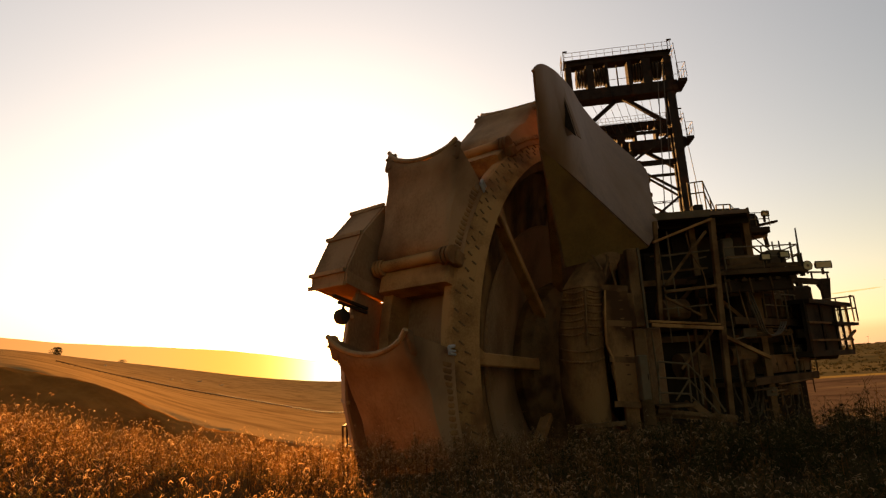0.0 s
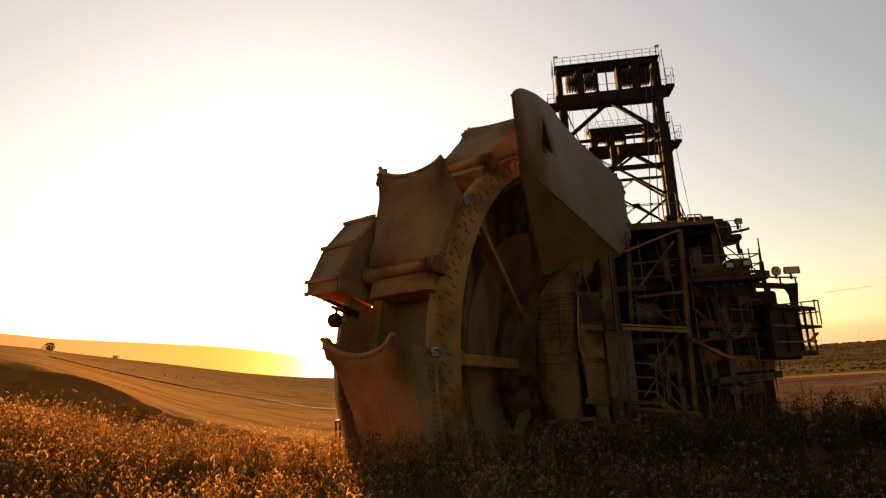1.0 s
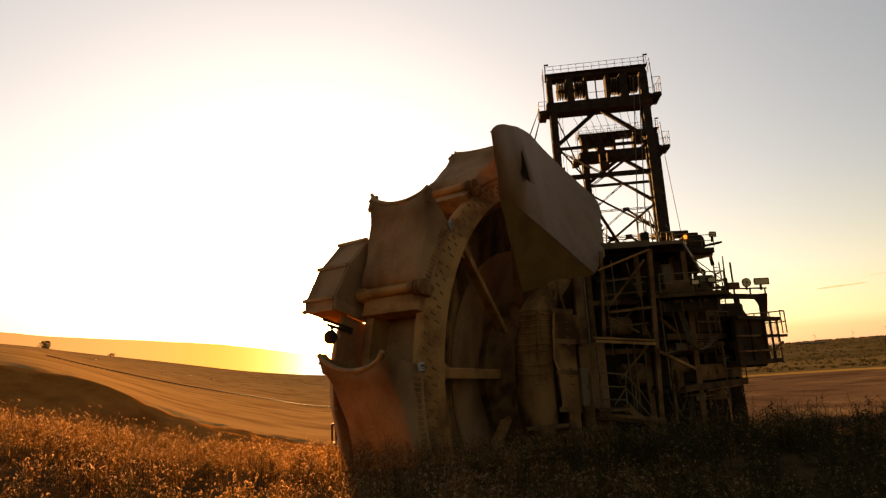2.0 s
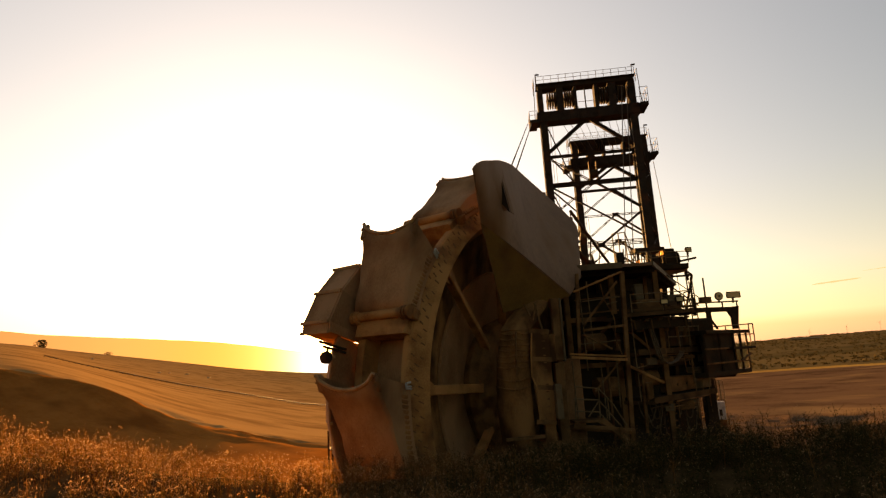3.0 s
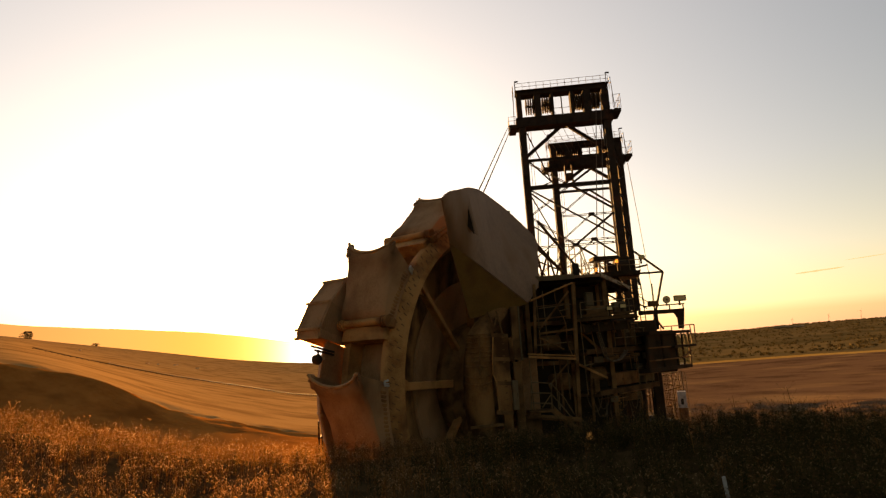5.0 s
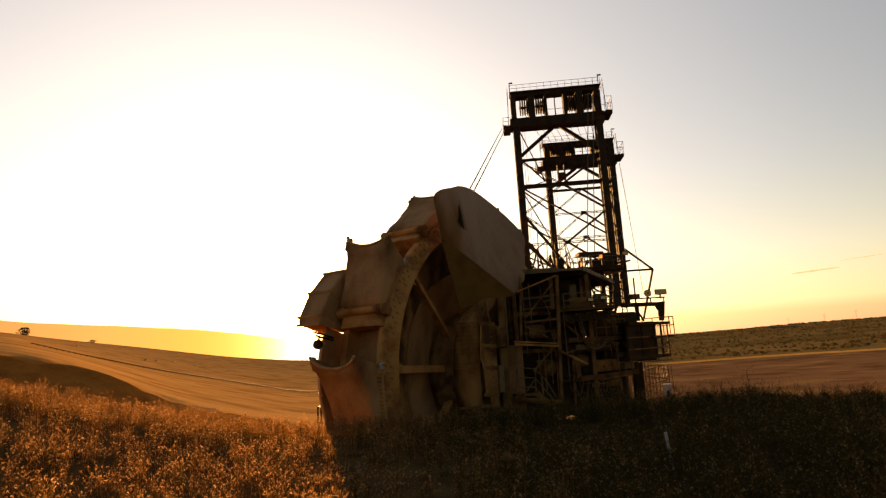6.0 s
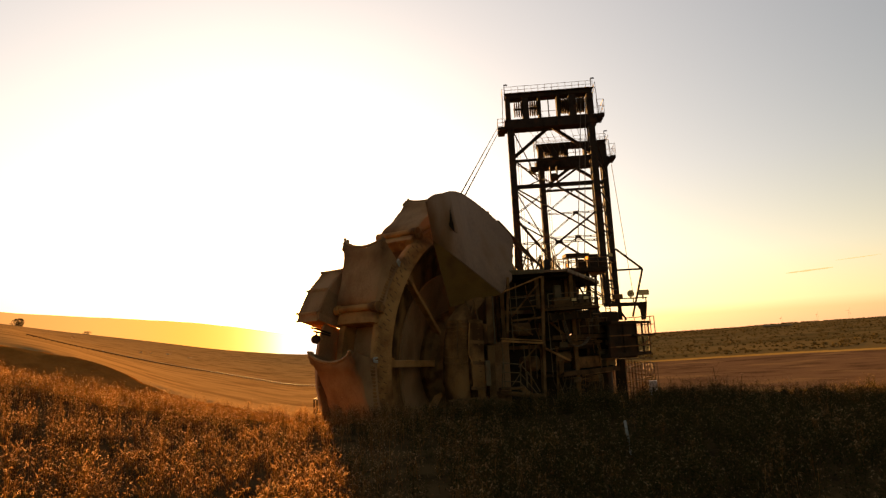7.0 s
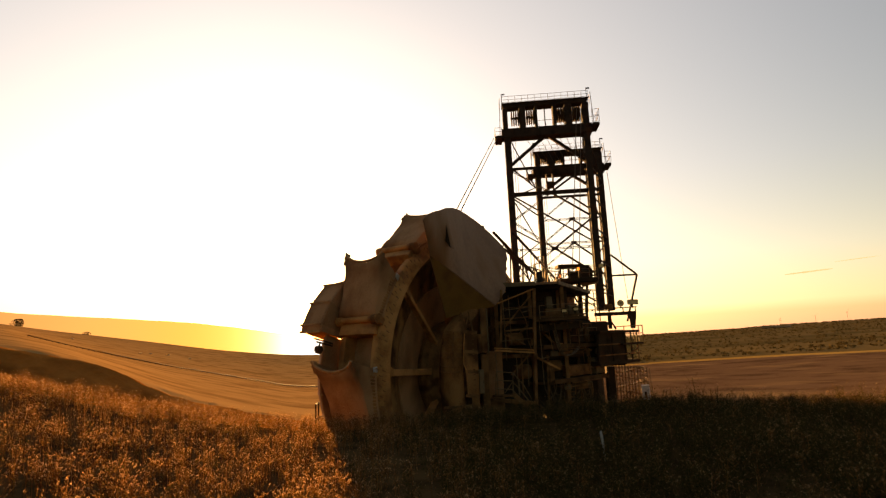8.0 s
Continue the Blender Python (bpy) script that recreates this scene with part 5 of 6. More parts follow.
# stair and rails low at the front
stair = thing("access_stair", pose(0, 0, 0), "bent steel access stair with pale pipe rails", "stair")
for p, q in (((7.1, 22.2, 5.53), (8.2, 22.2, 5.38)), ((8.2, 22.2, 5.38), (8.9, 22.3, 4.55)), ((8.9, 22.3, 4.55), (9.4, 22.3, 3.6)), ((7.0, 22.2, 4.95), (8.2, 22.2, 4.85)), ((7.0, 22.2, 4.4), (8.2, 22.2, 4.3)),
             ((7.1, 22.2, 5.53), (6.98, 22.2, 4.0)), ((8.2, 22.2, 5.38), (8.15, 22.2, 4.0)), ((8.15, 22.2, 4.85), (9.2, 22.3, 3.5)), ((8.1, 22.2, 4.3), (8.9, 22.3, 3.4)), ((7.6, 22.2, 4.1), (8.2, 22.2, 4.85)), ((8.6, 22.25, 4.95), (8.6, 22.25, 3.9))):
    part("rail", tube(BM(), p, q, 0.035, 7), M_RAIL, stair)
part("landing", box(BM(), (6.9, 22.1, 3.85), (8.3, 23.2, 3.95), None, 0.01), M_FRAME, stair)
part("stringer", beam(BM(), (8.2, 22.2, 3.95), (9.9, 22.3, 2.5), 0.1, 0.25), M_FRAME, stair)
part("stringer", beam(BM(), (8.2, 23.0, 3.95), (9.9, 23.1, 2.5), 0.1, 0.25), M_FRAME, stair)
for k in range(7):
    t = (k + 0.5) / 7
    part("tread", box(BM(), (8.1 + 1.7 * t, 22.2, 3.93 - 1.45 * t), (8.35 + 1.7 * t, 23.05, 3.97 - 1.45 * t), None, 0.005), M_FRAME, stair)
part("toe_beam", beam(BM(), (6.8, 22.0, 3.78), (9.7, 22.1, 3.4), 0.12, 0.14), M_FRAME, stair)


# ---- boxes, lamps and cables on the platforms ----
def equipment_box(lo, hi, label, mat=None, name="equipment_box"):
    ob = thing(name, pose(0, 0, 0), label, "box", "equipment boxes")
    part("casing", box(BM(), lo, hi, None, 0.04), mat or M_GREYBOX, ob)
    part("lid", box(BM(), (lo[0] + 0.04, lo[1] - 0.04, lo[2] + 0.05), (hi[0] - 0.04, lo[1], hi[2] - 0.05), None, 0.01), mat or M_GREYBOX, ob)
    for z in (lo[2] - 0.12,):
        part("foot", box(BM(), (lo[0] + 0.05, lo[1] + 0.1, z), (hi[0] - 0.05, hi[1] - 0.1, lo[2])), M_FRAME, ob)
    return ob


def deck_cabinet(s0, s1, d0, d1, z0, z1, panels, mat, label):
    """A long equipment cabinet along a platform: body, proud door panels, a lid and skids."""
    ob = thing("equipment_cabinet", pose(0, 0, 0), label, "cabinet", "platform cabinets")
    turn = Matrix.Translation(at(s0, d0, z0)) @ Matrix.Rotation(math.atan2(SW.y, SW.x), 4, "Z")
    length, deep, high = s1 - s0, d1 - d0, z1 - z0
    part("body", box(BM(), (0, 0, 0.08), (length, deep, high - 0.04), turn, 0.02), mat, ob)
    part("lid", box(BM(), (-0.03, -0.04, high - 0.06), (length + 0.03, deep + 0.03, high), turn, 0.012), mat, ob)
    for k in range(panels):
        x0, x1 = length * k / panels + 0.04, length * (k + 1) / panels - 0.04
        door_panel = part("door", box(BM(), (x0, -0.03, 0.14), (x1, 0, high - 0.12), turn, 0.008), mat, ob)
        part("handle", box(BM(), (x1 - 0.1, -0.06, high * 0.45), (x1 - 0.06, -0.03, high * 0.6), turn), M_DARK, door_panel)
    for x in (0.05, length - 0.15):
        part("skid", box(BM(), (x, 0.02, -0.02), (x + 0.1, deep - 0.02, 0.08), turn), M_DARK, ob)
    return ob


equipment_box((11.36, 24.4, 9.14), (11.74, 24.75, 9.54), "small brown terminal box on the gallery floor", M_FRAME)
equipment_box((11.3, 24.4, 9.66), (11.78, 24.8, 10.54), "yellowish grey terminal box on a smaller box")
equipment_box((11.0, 23.55, 9.1), (12.62, 24.1, 9.62), "long low brown equipment box on the gallery", M_FRAME)
equipment_box((12.72, 23.6, 9.14), (13.45, 24.2, 9.80), "pale grey-green equipment box on the gallery")
equipment_box((11.0, 23.5, 4.6), (11.35, 23.9, 5.45), "narrow brown terminal box on a post", M_FRAME)
floodlight((12.2, 22.9, 9.40), (0.1, -1), 0.45, 0.30, "square yellowed floodlight on the gallery rail")
floodlight((13.08, 23.1, 9.50), (0.1, -1), 0.46, 0.30, "square yellowed floodlight on the gallery rail")

deck_cabinet(3.0, 5.2, 1.9, 2.7, 8.98, 9.75, 3, M_FRAME, "long brown equipment cabinet on the upper platform")
deck_cabinet(2.3, 5.6, 0.4, 1.4, 7.1, 8.2, 4, M_DARK, "long dark cabinet on the middle platform")
deck_cabinet(5.75, 7.2, 0.3, 1.2, 7.1, 8.25, 1, M_FRAME, "brown steel cabinet on the middle platform")
deck_cabinet(3.2, 6.2, 0.3, 1.2, 4.7, 5.55, 3, M_FRAME, "long low brown cabinet on the lower platform")
deck_cabinet(6.5, 7.8, 0.15, 1.0, 4.7, 5.95, 1, M_GREYBOX, "yellowish grey cabinet on the lower platform")

winch = thing("winch_deck", pose(0, 0, 0), "dark winch deck behind the roof with lamps", "platform")
part("deck", box(BM(), (14.2, 31.4, 12.2), (17.7, 34.0, 12.55), None, 0.05), M_DARK, winch)
part("winch_drum", tube(BM(), (16.3, 32.5, 12.95), (17.3, 32.5, 12.95), 0.5, 18), M_DARK, winch)
part("drum_flange", tube(BM(), (16.2, 32.5, 12.95), (16.3, 32.5, 12.95), 0.62, 18), M_DARK, winch)
part("drum_flange", tube(BM(), (17.3, 32.5, 12.95), (17.4, 32.5, 12.95), 0.62, 18), M_DARK, winch)
for x in (14.6, 15.3, 16.1):
    part("winch_frame", beam(BM(), (x, 32.0, 12.5), (x, 32.0, 13.75), 0.14), M_DARK, winch)
part("motor_box", box(BM(), (15.4, 31.9, 12.55), (16.0, 32.6, 13.2), None, 0.05), M_DARK, winch)
part("top_beam", box(BM(), (14.4, 31.8, 13.5), (16.4, 33.0, 13.8), None, 0.04), M_DARK, winch)
part("top_box", box(BM(), (16.6, 32.6, 13.1), (17.4, 33.2, 13.8), None, 0.05), M_DARK, winch)
part("arm", beam(BM(), (16.4, 32.2, 12.62), (18.6, 32.3, 13.0), 0.4, 0.12), M_DARK, winch)
part("arm_plate", plate(BM(), [(16.0, 32.1, 12.5), (18.0, 32.2, 12.66), (17.8, 32.2, 12.1), (16.5, 32.2, 11.85)], 0.2), M_SHIELD, winch)
part("arm_foot", beam(BM(), (17.75, 32.2, 12.3), (17.85, 32.2, 11.5), 0.16, 0.16), M_DARK, winch)
part("support", beam(BM(), (16.3, 32.6, 4.6), (16.3, 32.6, 12.2), 0.34), M_DARK, winch)
part("support", beam(BM(), (16.9, 33.4, 7.5), (17.3, 33.4, 12.2), 0.2), M_DARK, winch)
part("hang_rope", tube(BM(), (17.85, 32.2, 11.5), (18.0, 32.0, 10.0), 0.02, 5), M_DARK, winch)
railing(winch, [(16.2, 31.4, 12.6), (17.7, 31.4, 12.6)], 0.75, 0.8, 0.025)
railing(winch, [(13.2, 31.0, 12.3), (16.2, 31.4, 12.6)], 0.9, 0.9, 0.025)
part("signal_lamp", tube(BM(), (14.3, 31.3, 12.6), (14.3, 31.3, 12.85), 0.1, 10), M_SIGNAL, winch, "glowing orange signal lamp")
part("signal_lamp", tube(BM(), (16.15, 31.8, 13.25), (16.15, 31.8, 13.48), 0.1, 10), M_SIGNAL, winch, "glowing orange signal lamp")
floodlight((18.75, 33.4, 13.78), (0.2, -1), 0.5, 0.38, "pale floodlight on the winch deck arm")

cables = thing("cable_bundle", pose(0, 0, 0), "sagging dusty rubber power cables", "cable")
for k in range(3):
    o = 0.1 * k
    hose("cable", [(11.4 + o, 23.4, 8.2), (11.6 + o, 23.3, 7.2), (11.9 + o, 23.5, 6.5 - 0.03 * k), (12.6 + o, 24.0, 6.35), (13.3 + o, 24.6, 6.7), (13.5 + o, 24.8, 6.9)], 0.032, M_RUBBER, cables)
hose("cable", [(8.9, 22.4, 10.4), (9.0, 22.35, 9.6), (9.35, 22.35, 8.8), (9.4, 22.4, 7.6), (9.6, 22.4, 6.9)], 0.024, M_FRAME, cables, "thin brown hanging cable")
hose("cable", [(11.0, 23.2, 8.6), (11.15, 23.2, 7.6), (11.3, 23.2, 6.6)], 0.03, M_FRAME, cables)
hose("cable", [(11.4, 23.3, 8.7), (11.5, 23.3, 7.6), (11.8, 23.4, 6.6)], 0.03, M_FRAME, cables)

rnd_c = random.Random(8)
for k in range(9):      # hoses that hang in loops below the lower platform
    p = at(0.9 + 0.62 * k, 0.7 + 0.5 * rnd_c.random(), 4.5)
    q = p + Vector((rnd_c.uniform(0.3, 0.9), rnd_c.uniform(-0.2, 0.4), rnd_c.uniform(-0.2, 0.1)))
    dip = rnd_c.uniform(0.9, 1.9)
    hose("hose", [p, p.lerp(q, 0.15) - Vector((0, 0, dip * 0.6)), p.lerp(q, 0.5) - Vector((0, 0, dip)), p.lerp(q, 0.85) - Vector((0, 0, dip * 0.6)), q], 0.035, M_RUBBER, cables)

# ---- under the head: undercarriage ladder and supports ----
ladder = thing("ladder", pose(0, 0, 0), "dark steel ladder under the lower platform", "ladder")
for x in (12.6, 13.3):
    part("ladder_rail", beam(BM(), (x, 25.6, -4.3), (x, 25.6, 4.6), 0.12), M_DARK, ladder)
for k in range(24):
    part("rung", tube(BM(), (12.6, 25.6, -3.9 + 0.36 * k), (13.3, 25.6, -3.9 + 0.36 * k), 0.045, 6), M_FRAME, ladder)
support = thing("boom_support", pose(0, 0, 0), "dark steel support columns under the boom head", "support")
for x, y in ((7.6, 25.6), (10.2, 25.6), (12.0, 25.6), (10.2, 30.0), (7.8, 30.0), (15.5, 31.0), (18.4, 32.6)):
    part("column", beam(BM(), (x, y, -4.5), (x, y, 5.0), 0.7, 0.6, 0.04), M_DARK, support)
part("cross_beam", beam(BM(), (7.6, 25.6, 1.5), (12.0, 25.6, 1.5), 0.4), M_DARK, support)

# ---- assumed crawlers, mostly hidden, added to block low sun under the machine ----
def crawler(m):
    """One crawler: a long frame, rounded ends and the track shoes round it."""
    ob = thing("crawler_track", m, "hidden crawler track added to block low sun under the machine", "crawler", "crawlers")
    part("track_frame", box(BM(), (-1.2, -5.5, 0.6), (1.2, 5.5, 2.6), None, 0.3), M_DARK, ob)
    for y in (-5.2, 5.2):
        part("end_wheel", tube(BM(), (-1.3, y, 1.5), (1.3, y, 1.5), 1.3, 18), M_DARK, ob)
    shoe = mesh_of("track_shoe", box(BM(), (-1.6, -0.42, -0.1), (1.6, 0.42, 0.1), None, 0.04))
    for k in range(12):
        for z in (0.1, 2.95):
            part("track_shoe", shoe, M_FRAME, ob).matrix_basis = pose(0, -5.2 + 0.945 * k, z)
    for e, y in ((-1, -5.2), (1, 5.2)):
        for k in range(5):
            a = radians(-72 + 36 * k)
            part("track_shoe", shoe, M_FRAME, ob).matrix_basis = pose(0, y + e * 1.42 * math.cos(a), 1.52 + 1.42 * math.sin(a), (90 - math.degrees(a)) * -e, 0, 0)
    return ob


crawler_one = crawler(pose(11.0, 38.0, -4.7, 0, 0, -20))
copy_thing(crawler_one, pose(15.6, 38.6, -4.7, 0, 0, -20))
copy_thing(crawler_one, pose(20.2, 39.2, -4.7, 0, 0, -20))
# assumed mass above the crawlers, added for the same blocking
slew = thing("undercarriage", pose(0, 0, 0), "hidden undercarriage added to block low sun under the boom", "undercarriage")
part("bogie", box(BM(), (9.5, 34.5, -1.8), (21.0, 43.0, 1.2), None, 0.3), M_DARK, slew)
part("turntable", tube(BM(), (15.5, 39.0, 1.0), (15.5, 39.0, 4.6), 4.2, 32), M_DARK, slew)

# ---- things beyond the machine ----
kiosk = thing("white_kiosk", pose(31.9, 60, -4.4, 0, 0, -24), "small white site kiosk beside the stair tower", "kiosk")
part("body", box(BM(), (0, 0, 3.4), (1.0, 1.4, 5.3), None, 0.03), M_WHITE, kiosk)
part("window", box(BM(), (0.35, -0.02, 3.8), (0.65, 0.02, 4.5), None, 0.01), M_DARK, kiosk)
part("plinth", box(BM(), (0, 0, -0.3), (1.0, 1.4, 3.4), None, 0.02), M_FRAME, kiosk)
tower = thing("stair_tower", pose(32.4, 62.0, -4.4, 0, 0, -8), "pale galvanised stair tower", "stair tower")
for k in range(14):
    x = -3.6 + 0.4 * k
    for y in (0.0, 2.2):
        part("post", tube(BM(), (x * 1.08, y, -0.2), (x, y, 8.2 - 0.06 * k), 0.04 if k % 3 else 0.07, 5), M_RAIL, tower)
for k in range(15):
    for y in (0.0, 2.2):
        part("rail", tube(BM(), (-3.75, y, 0.4 + 0.55 * k), (1.75 - 0.02 * k, y, 0.4 + 0.55 * k), 0.04, 5), M_RAIL, tower)
for k in range(8):
    z = 0.9 + k * 0.95
    part("flight", beam(BM(), (-3.4 if k % 2 else 1.2, 1.1, z - 0.9), (1.2 if k % 2 else -3.4, 1.1, z), 0.9, 0.08), M_EDGE, tower)

rig = thing("scaffold_tower", pose(0, 0, 0), "small dark steel scaffold tower beyond the wheel", "scaffold")
for x in (-7.1, -5.3):
    for y in (36.7, 38.3):
        part("post", beam(BM(), (x, y, -4.9), (x, y, 2.7), 0.12), M_DARK, rig)
for z in (1.4, 2.64):
    part("top_bar", beam(BM(), (-7.1, 36.7, z), (-5.3, 36.7, z), 0.09), M_DARK, rig)
    part("top_bar", beam(BM(), (-7.1, 38.3, z), (-5.3, 38.3, z), 0.09), M_DARK, rig)
    part("side_bar", beam(BM(), (-7.1, 36.7, z), (-7.1, 38.3, z), 0.09), M_DARK, rig)
    part("side_bar", beam(BM(), (-5.3, 36.7, z), (-5.3, 38.3, z), 0.09), M_DARK, rig)
stake = thing("marker_stake", pose(7.95, 3.4, 3.1, 6, -8, 0), "weathered white wooden marker stake among the weeds", "stake")
part("shaft", box(BM(), (-0.04, -0.02, -0.1), (0.04, 0.02, 1.25), None, 0.008), M_WHITE, stake)


def polar(az, r, up=0.0):
    x, y = EYE_AT.x + r * math.sin(radians(az)), EYE_AT.y + r * math.cos(radians(az))
    return Vector((x, y, ground_z(x, y) + up))


def polar_pose(az, r):
    p = polar(az, r)
    return pose(p.x, p.y, p.z, 0, 0, -az)


belt = thing("belt_conveyor", pose(0, 0, 0), "long pale belt conveyor across the mine floor", "conveyor")
for k in range(120):
    a0 = -32.6 + 0.215 * k
    p, q, half = polar(a0, 400, 0.7), polar(a0 + 0.215, 400, 0.7), polar(a0 + 0.09, 400, 1.1)
    part("belt_deck", beam(BM(), p, q, 1.4, 0.4), M_EDGE, belt, "dark steel belt frame")
    # pale covers carry the glint of grazing sun in their base colour
    if k > 24:
        part("belt_cover", beam(BM(), p + Vector((0, 0, 0.4)), half, 1.3, 0.4, 0.08), M_PALEBELT, belt, "belt cover, pale colour standing in for sun glint")
    if k % 2 == 0:
        part("trestle", box(BM(), (p.x - 0.2, p.y - 0.2, p.z - 1.5), (p.x + 0.2, p.y + 0.2, p.z - 0.2), None, 0.06), M_EDGE, belt)


def place_at(az, el):
    """The place on the mine floor that lies in that direction from the bank."""
    best = min((abs(math.degrees(math.atan2(polar(az, r).z - EYE_AT.z, r)) - el), r) for r in range(430, 1150, 12))
    return best[1]


# made-up stand-ins for unidentified pale specks, translucent so the low sun brightens them
M_SPECK = leaf_material("translucent_speck", [(0.62, 0.55, 0.44), (0.72, 0.65, 0.53)], 0.8)
for az, el, w in ((-29.3, 1.75, 2.0), (-24.2, 0.30, 2.6), (-23.4, 0.22, 2.0), (-22.0, 0.05, 4.2), (-20.2, -0.35, 3.6)):
    sheet_cover = thing("sheet_cover", polar_pose(az, place_at(az, el)), "made-up translucent stand-in for a pale speck far off on the mine floor", "cover", "sheet covers")
    part("slope", plate(BM(), [(-w / 2, -0.9, 0.0), (w / 2, -0.9, 0.0), (w / 2, 0, 0.95), (-w / 2, 0, 0.95)], 0.03), M_SPECK, sheet_cover)
    part("slope", plate(BM(), [(-w / 2, 0.9, 0.0), (w / 2, 0.9, 0.0), (w / 2, 0.02, 0.95), (-w / 2, 0.02, 0.95)], 0.03), M_SPECK, sheet_cover)


def clump_tree(name, at_, height, spread, seed, label):
    """A short tapered trunk with limbs and a crown of many small leaf faces."""
    rnd = random.Random(seed)
    ob = thing(name, Matrix.Translation(at_), label, "tree")
    b = BM()
    tube(b, (0, 0, -0.5), (0, 0, height * 0.5), height * 0.03, 7, height * 0.016)
    for k in range(6):
        a = k * 1.05 + rnd.random()
        tube(b, (0, 0, height * (0.25 + 0.04 * k)), (math.cos(a) * spread * 0.5, math.sin(a) * spread * 0.5, height * (0.55 + 0.05 * k)), height * 0.012, 5, height * 0.004)
    part("trunk", b, M_FRAME, ob)
    vs, fs = [], []
    for k in range(600):
        a, h = rnd.uniform(0, 6.283), rnd.uniform(0.02, 1.0)
        rr = spread * math.sqrt(rnd.random()) * (1.05 - abs(h - 0.5)) * (0.75 + 0.25 * math.sin(a * 3 + seed))
        c = Vector((math.cos(a) * rr, math.sin(a) * rr, h * height))
        s = height * rnd.uniform(0.05, 0.12)
        u, v = Vector((rnd.uniform(-1, 1), rnd.uniform(-1, 1), rnd.uniform(-1, 1))).normalized(), Vector((rnd.uniform(-1, 1), rnd.uniform(-1, 1), rnd.uniform(-1, 1))).normalized()
        i = len(vs)
        vs += [c - u * s, c + v * s * 0.6, c + u * s, c - v * s * 0.6]
        fs.append((i, i + 1, i + 2, i + 3))
    me = bpy.data.meshes.new("crown")
    me.from_pydata(vs, [], fs)
    part("crown", me, M_TREE, ob)
    return ob


clump_tree("tree", polar(-32.9, 1180, -1), 13, 13, 3, "lone dark round tree on the ridge")
clump_tree("tree", polar(-28.2, 1190, -1), 6, 9, 5, "low dark bush on the ridge")


def far_scrub():
    """Bushes on the far slopes, as many small clumps of faces."""
    rnd = random.Random(11)
    vs, fs = [], []
    for k in range(4600):
        az = rnd.uniform(8, 52)
        r = 400 + 2150 * rnd.random() ** 1.3
        if rnd.random() < 0.25:
            r = rnd.uniform(2450, 2600)
        p = polar(az, r)
        p.z = sheet_z(az, r) - 0.2
        size = rnd.uniform(0.7, 1.9) * (0.7 + r / 2400)
        for j in range(9):
            c = p + Vector((rnd.gauss(0, 0.6), rnd.gauss(0, 0.6), abs(rnd.gauss(0.5, 0.35)))) * size
            u, v = Vector((rnd.uniform(-1, 1), rnd.uniform(-1, 1), rnd.uniform(-0.6, 0.6))), Vector((rnd.uniform(-0.6, 0.6), rnd.uniform(-0.6, 0.6), 1))
            i = len(vs)
            vs += [c - u * size * 0.6, c - v * size * 0.4, c + u * size * 0.6, c + v * size * 0.4]
            fs.append((i, i + 1, i + 2, i + 3))
    me = bpy.data.meshes.new("far_bushes")
    me.from_pydata(vs, [], fs)
    me.materials.append(M_TREE)
    return tagged(new("far_bushes", me), "dark olive bushes scattered over the far slope", "bushes", kind="stuff")


far_scrub()


def turbine(at_, height):
    ob = thing("wind_turbine", Matrix.Translation(at_), "slender pale wind turbine far on the horizon", "wind turbine", "wind turbines")
    part("tower", tube(BM(), (0, 0, -3), (0, 0, height), 0.45, 8, 0.25), M_GREYBOX, ob)
    part("nacelle", box(BM(), (-0.8, -2, height - 0.8), (0.8, 2, height + 0.8), None, 0.2), M_GREYBOX, ob)
    for k in range(3):
        a = 0.5 + k * 2.094
        part("blade", beam(BM(), (0, -2.3, height), (math.sin(a) * height * 0.45, -2.3, height + math.cos(a) * height * 0.45), 0.35, 0.2), M_GREYBOX, ob)
    return ob


for az, h in ((36.2, 24), (38.4, 30), (33.6, 20)):
    turbine(polar(az, 2500, 0), h)

# ---- far ridge and two thin clouds, a backdrop with haze light painted as emission ----
M_HAZE = lit_material("painted_haze_glow", (0.80, 0.40, 0.10), 1.0)
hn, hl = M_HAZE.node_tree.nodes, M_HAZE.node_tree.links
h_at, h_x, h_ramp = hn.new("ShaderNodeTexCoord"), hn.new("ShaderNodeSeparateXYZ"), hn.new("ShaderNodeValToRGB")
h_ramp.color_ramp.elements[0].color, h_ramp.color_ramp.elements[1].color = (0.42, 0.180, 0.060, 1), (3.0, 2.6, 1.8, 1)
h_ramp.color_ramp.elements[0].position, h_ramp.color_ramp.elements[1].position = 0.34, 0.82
# emission rises towards the sun to imitate its glare in the haze
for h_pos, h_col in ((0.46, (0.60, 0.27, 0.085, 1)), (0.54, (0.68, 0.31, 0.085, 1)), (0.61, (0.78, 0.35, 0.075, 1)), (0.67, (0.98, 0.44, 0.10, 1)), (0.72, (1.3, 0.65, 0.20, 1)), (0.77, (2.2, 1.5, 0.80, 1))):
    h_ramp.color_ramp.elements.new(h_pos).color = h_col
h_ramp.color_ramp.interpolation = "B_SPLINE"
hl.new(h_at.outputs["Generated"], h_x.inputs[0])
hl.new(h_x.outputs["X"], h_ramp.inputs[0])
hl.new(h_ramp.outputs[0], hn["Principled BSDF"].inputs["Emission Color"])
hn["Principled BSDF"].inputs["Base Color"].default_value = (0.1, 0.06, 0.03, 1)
M_CLOUD = lit_material("thin_cloud", (0.74, 0.56, 0.30), 0.6)
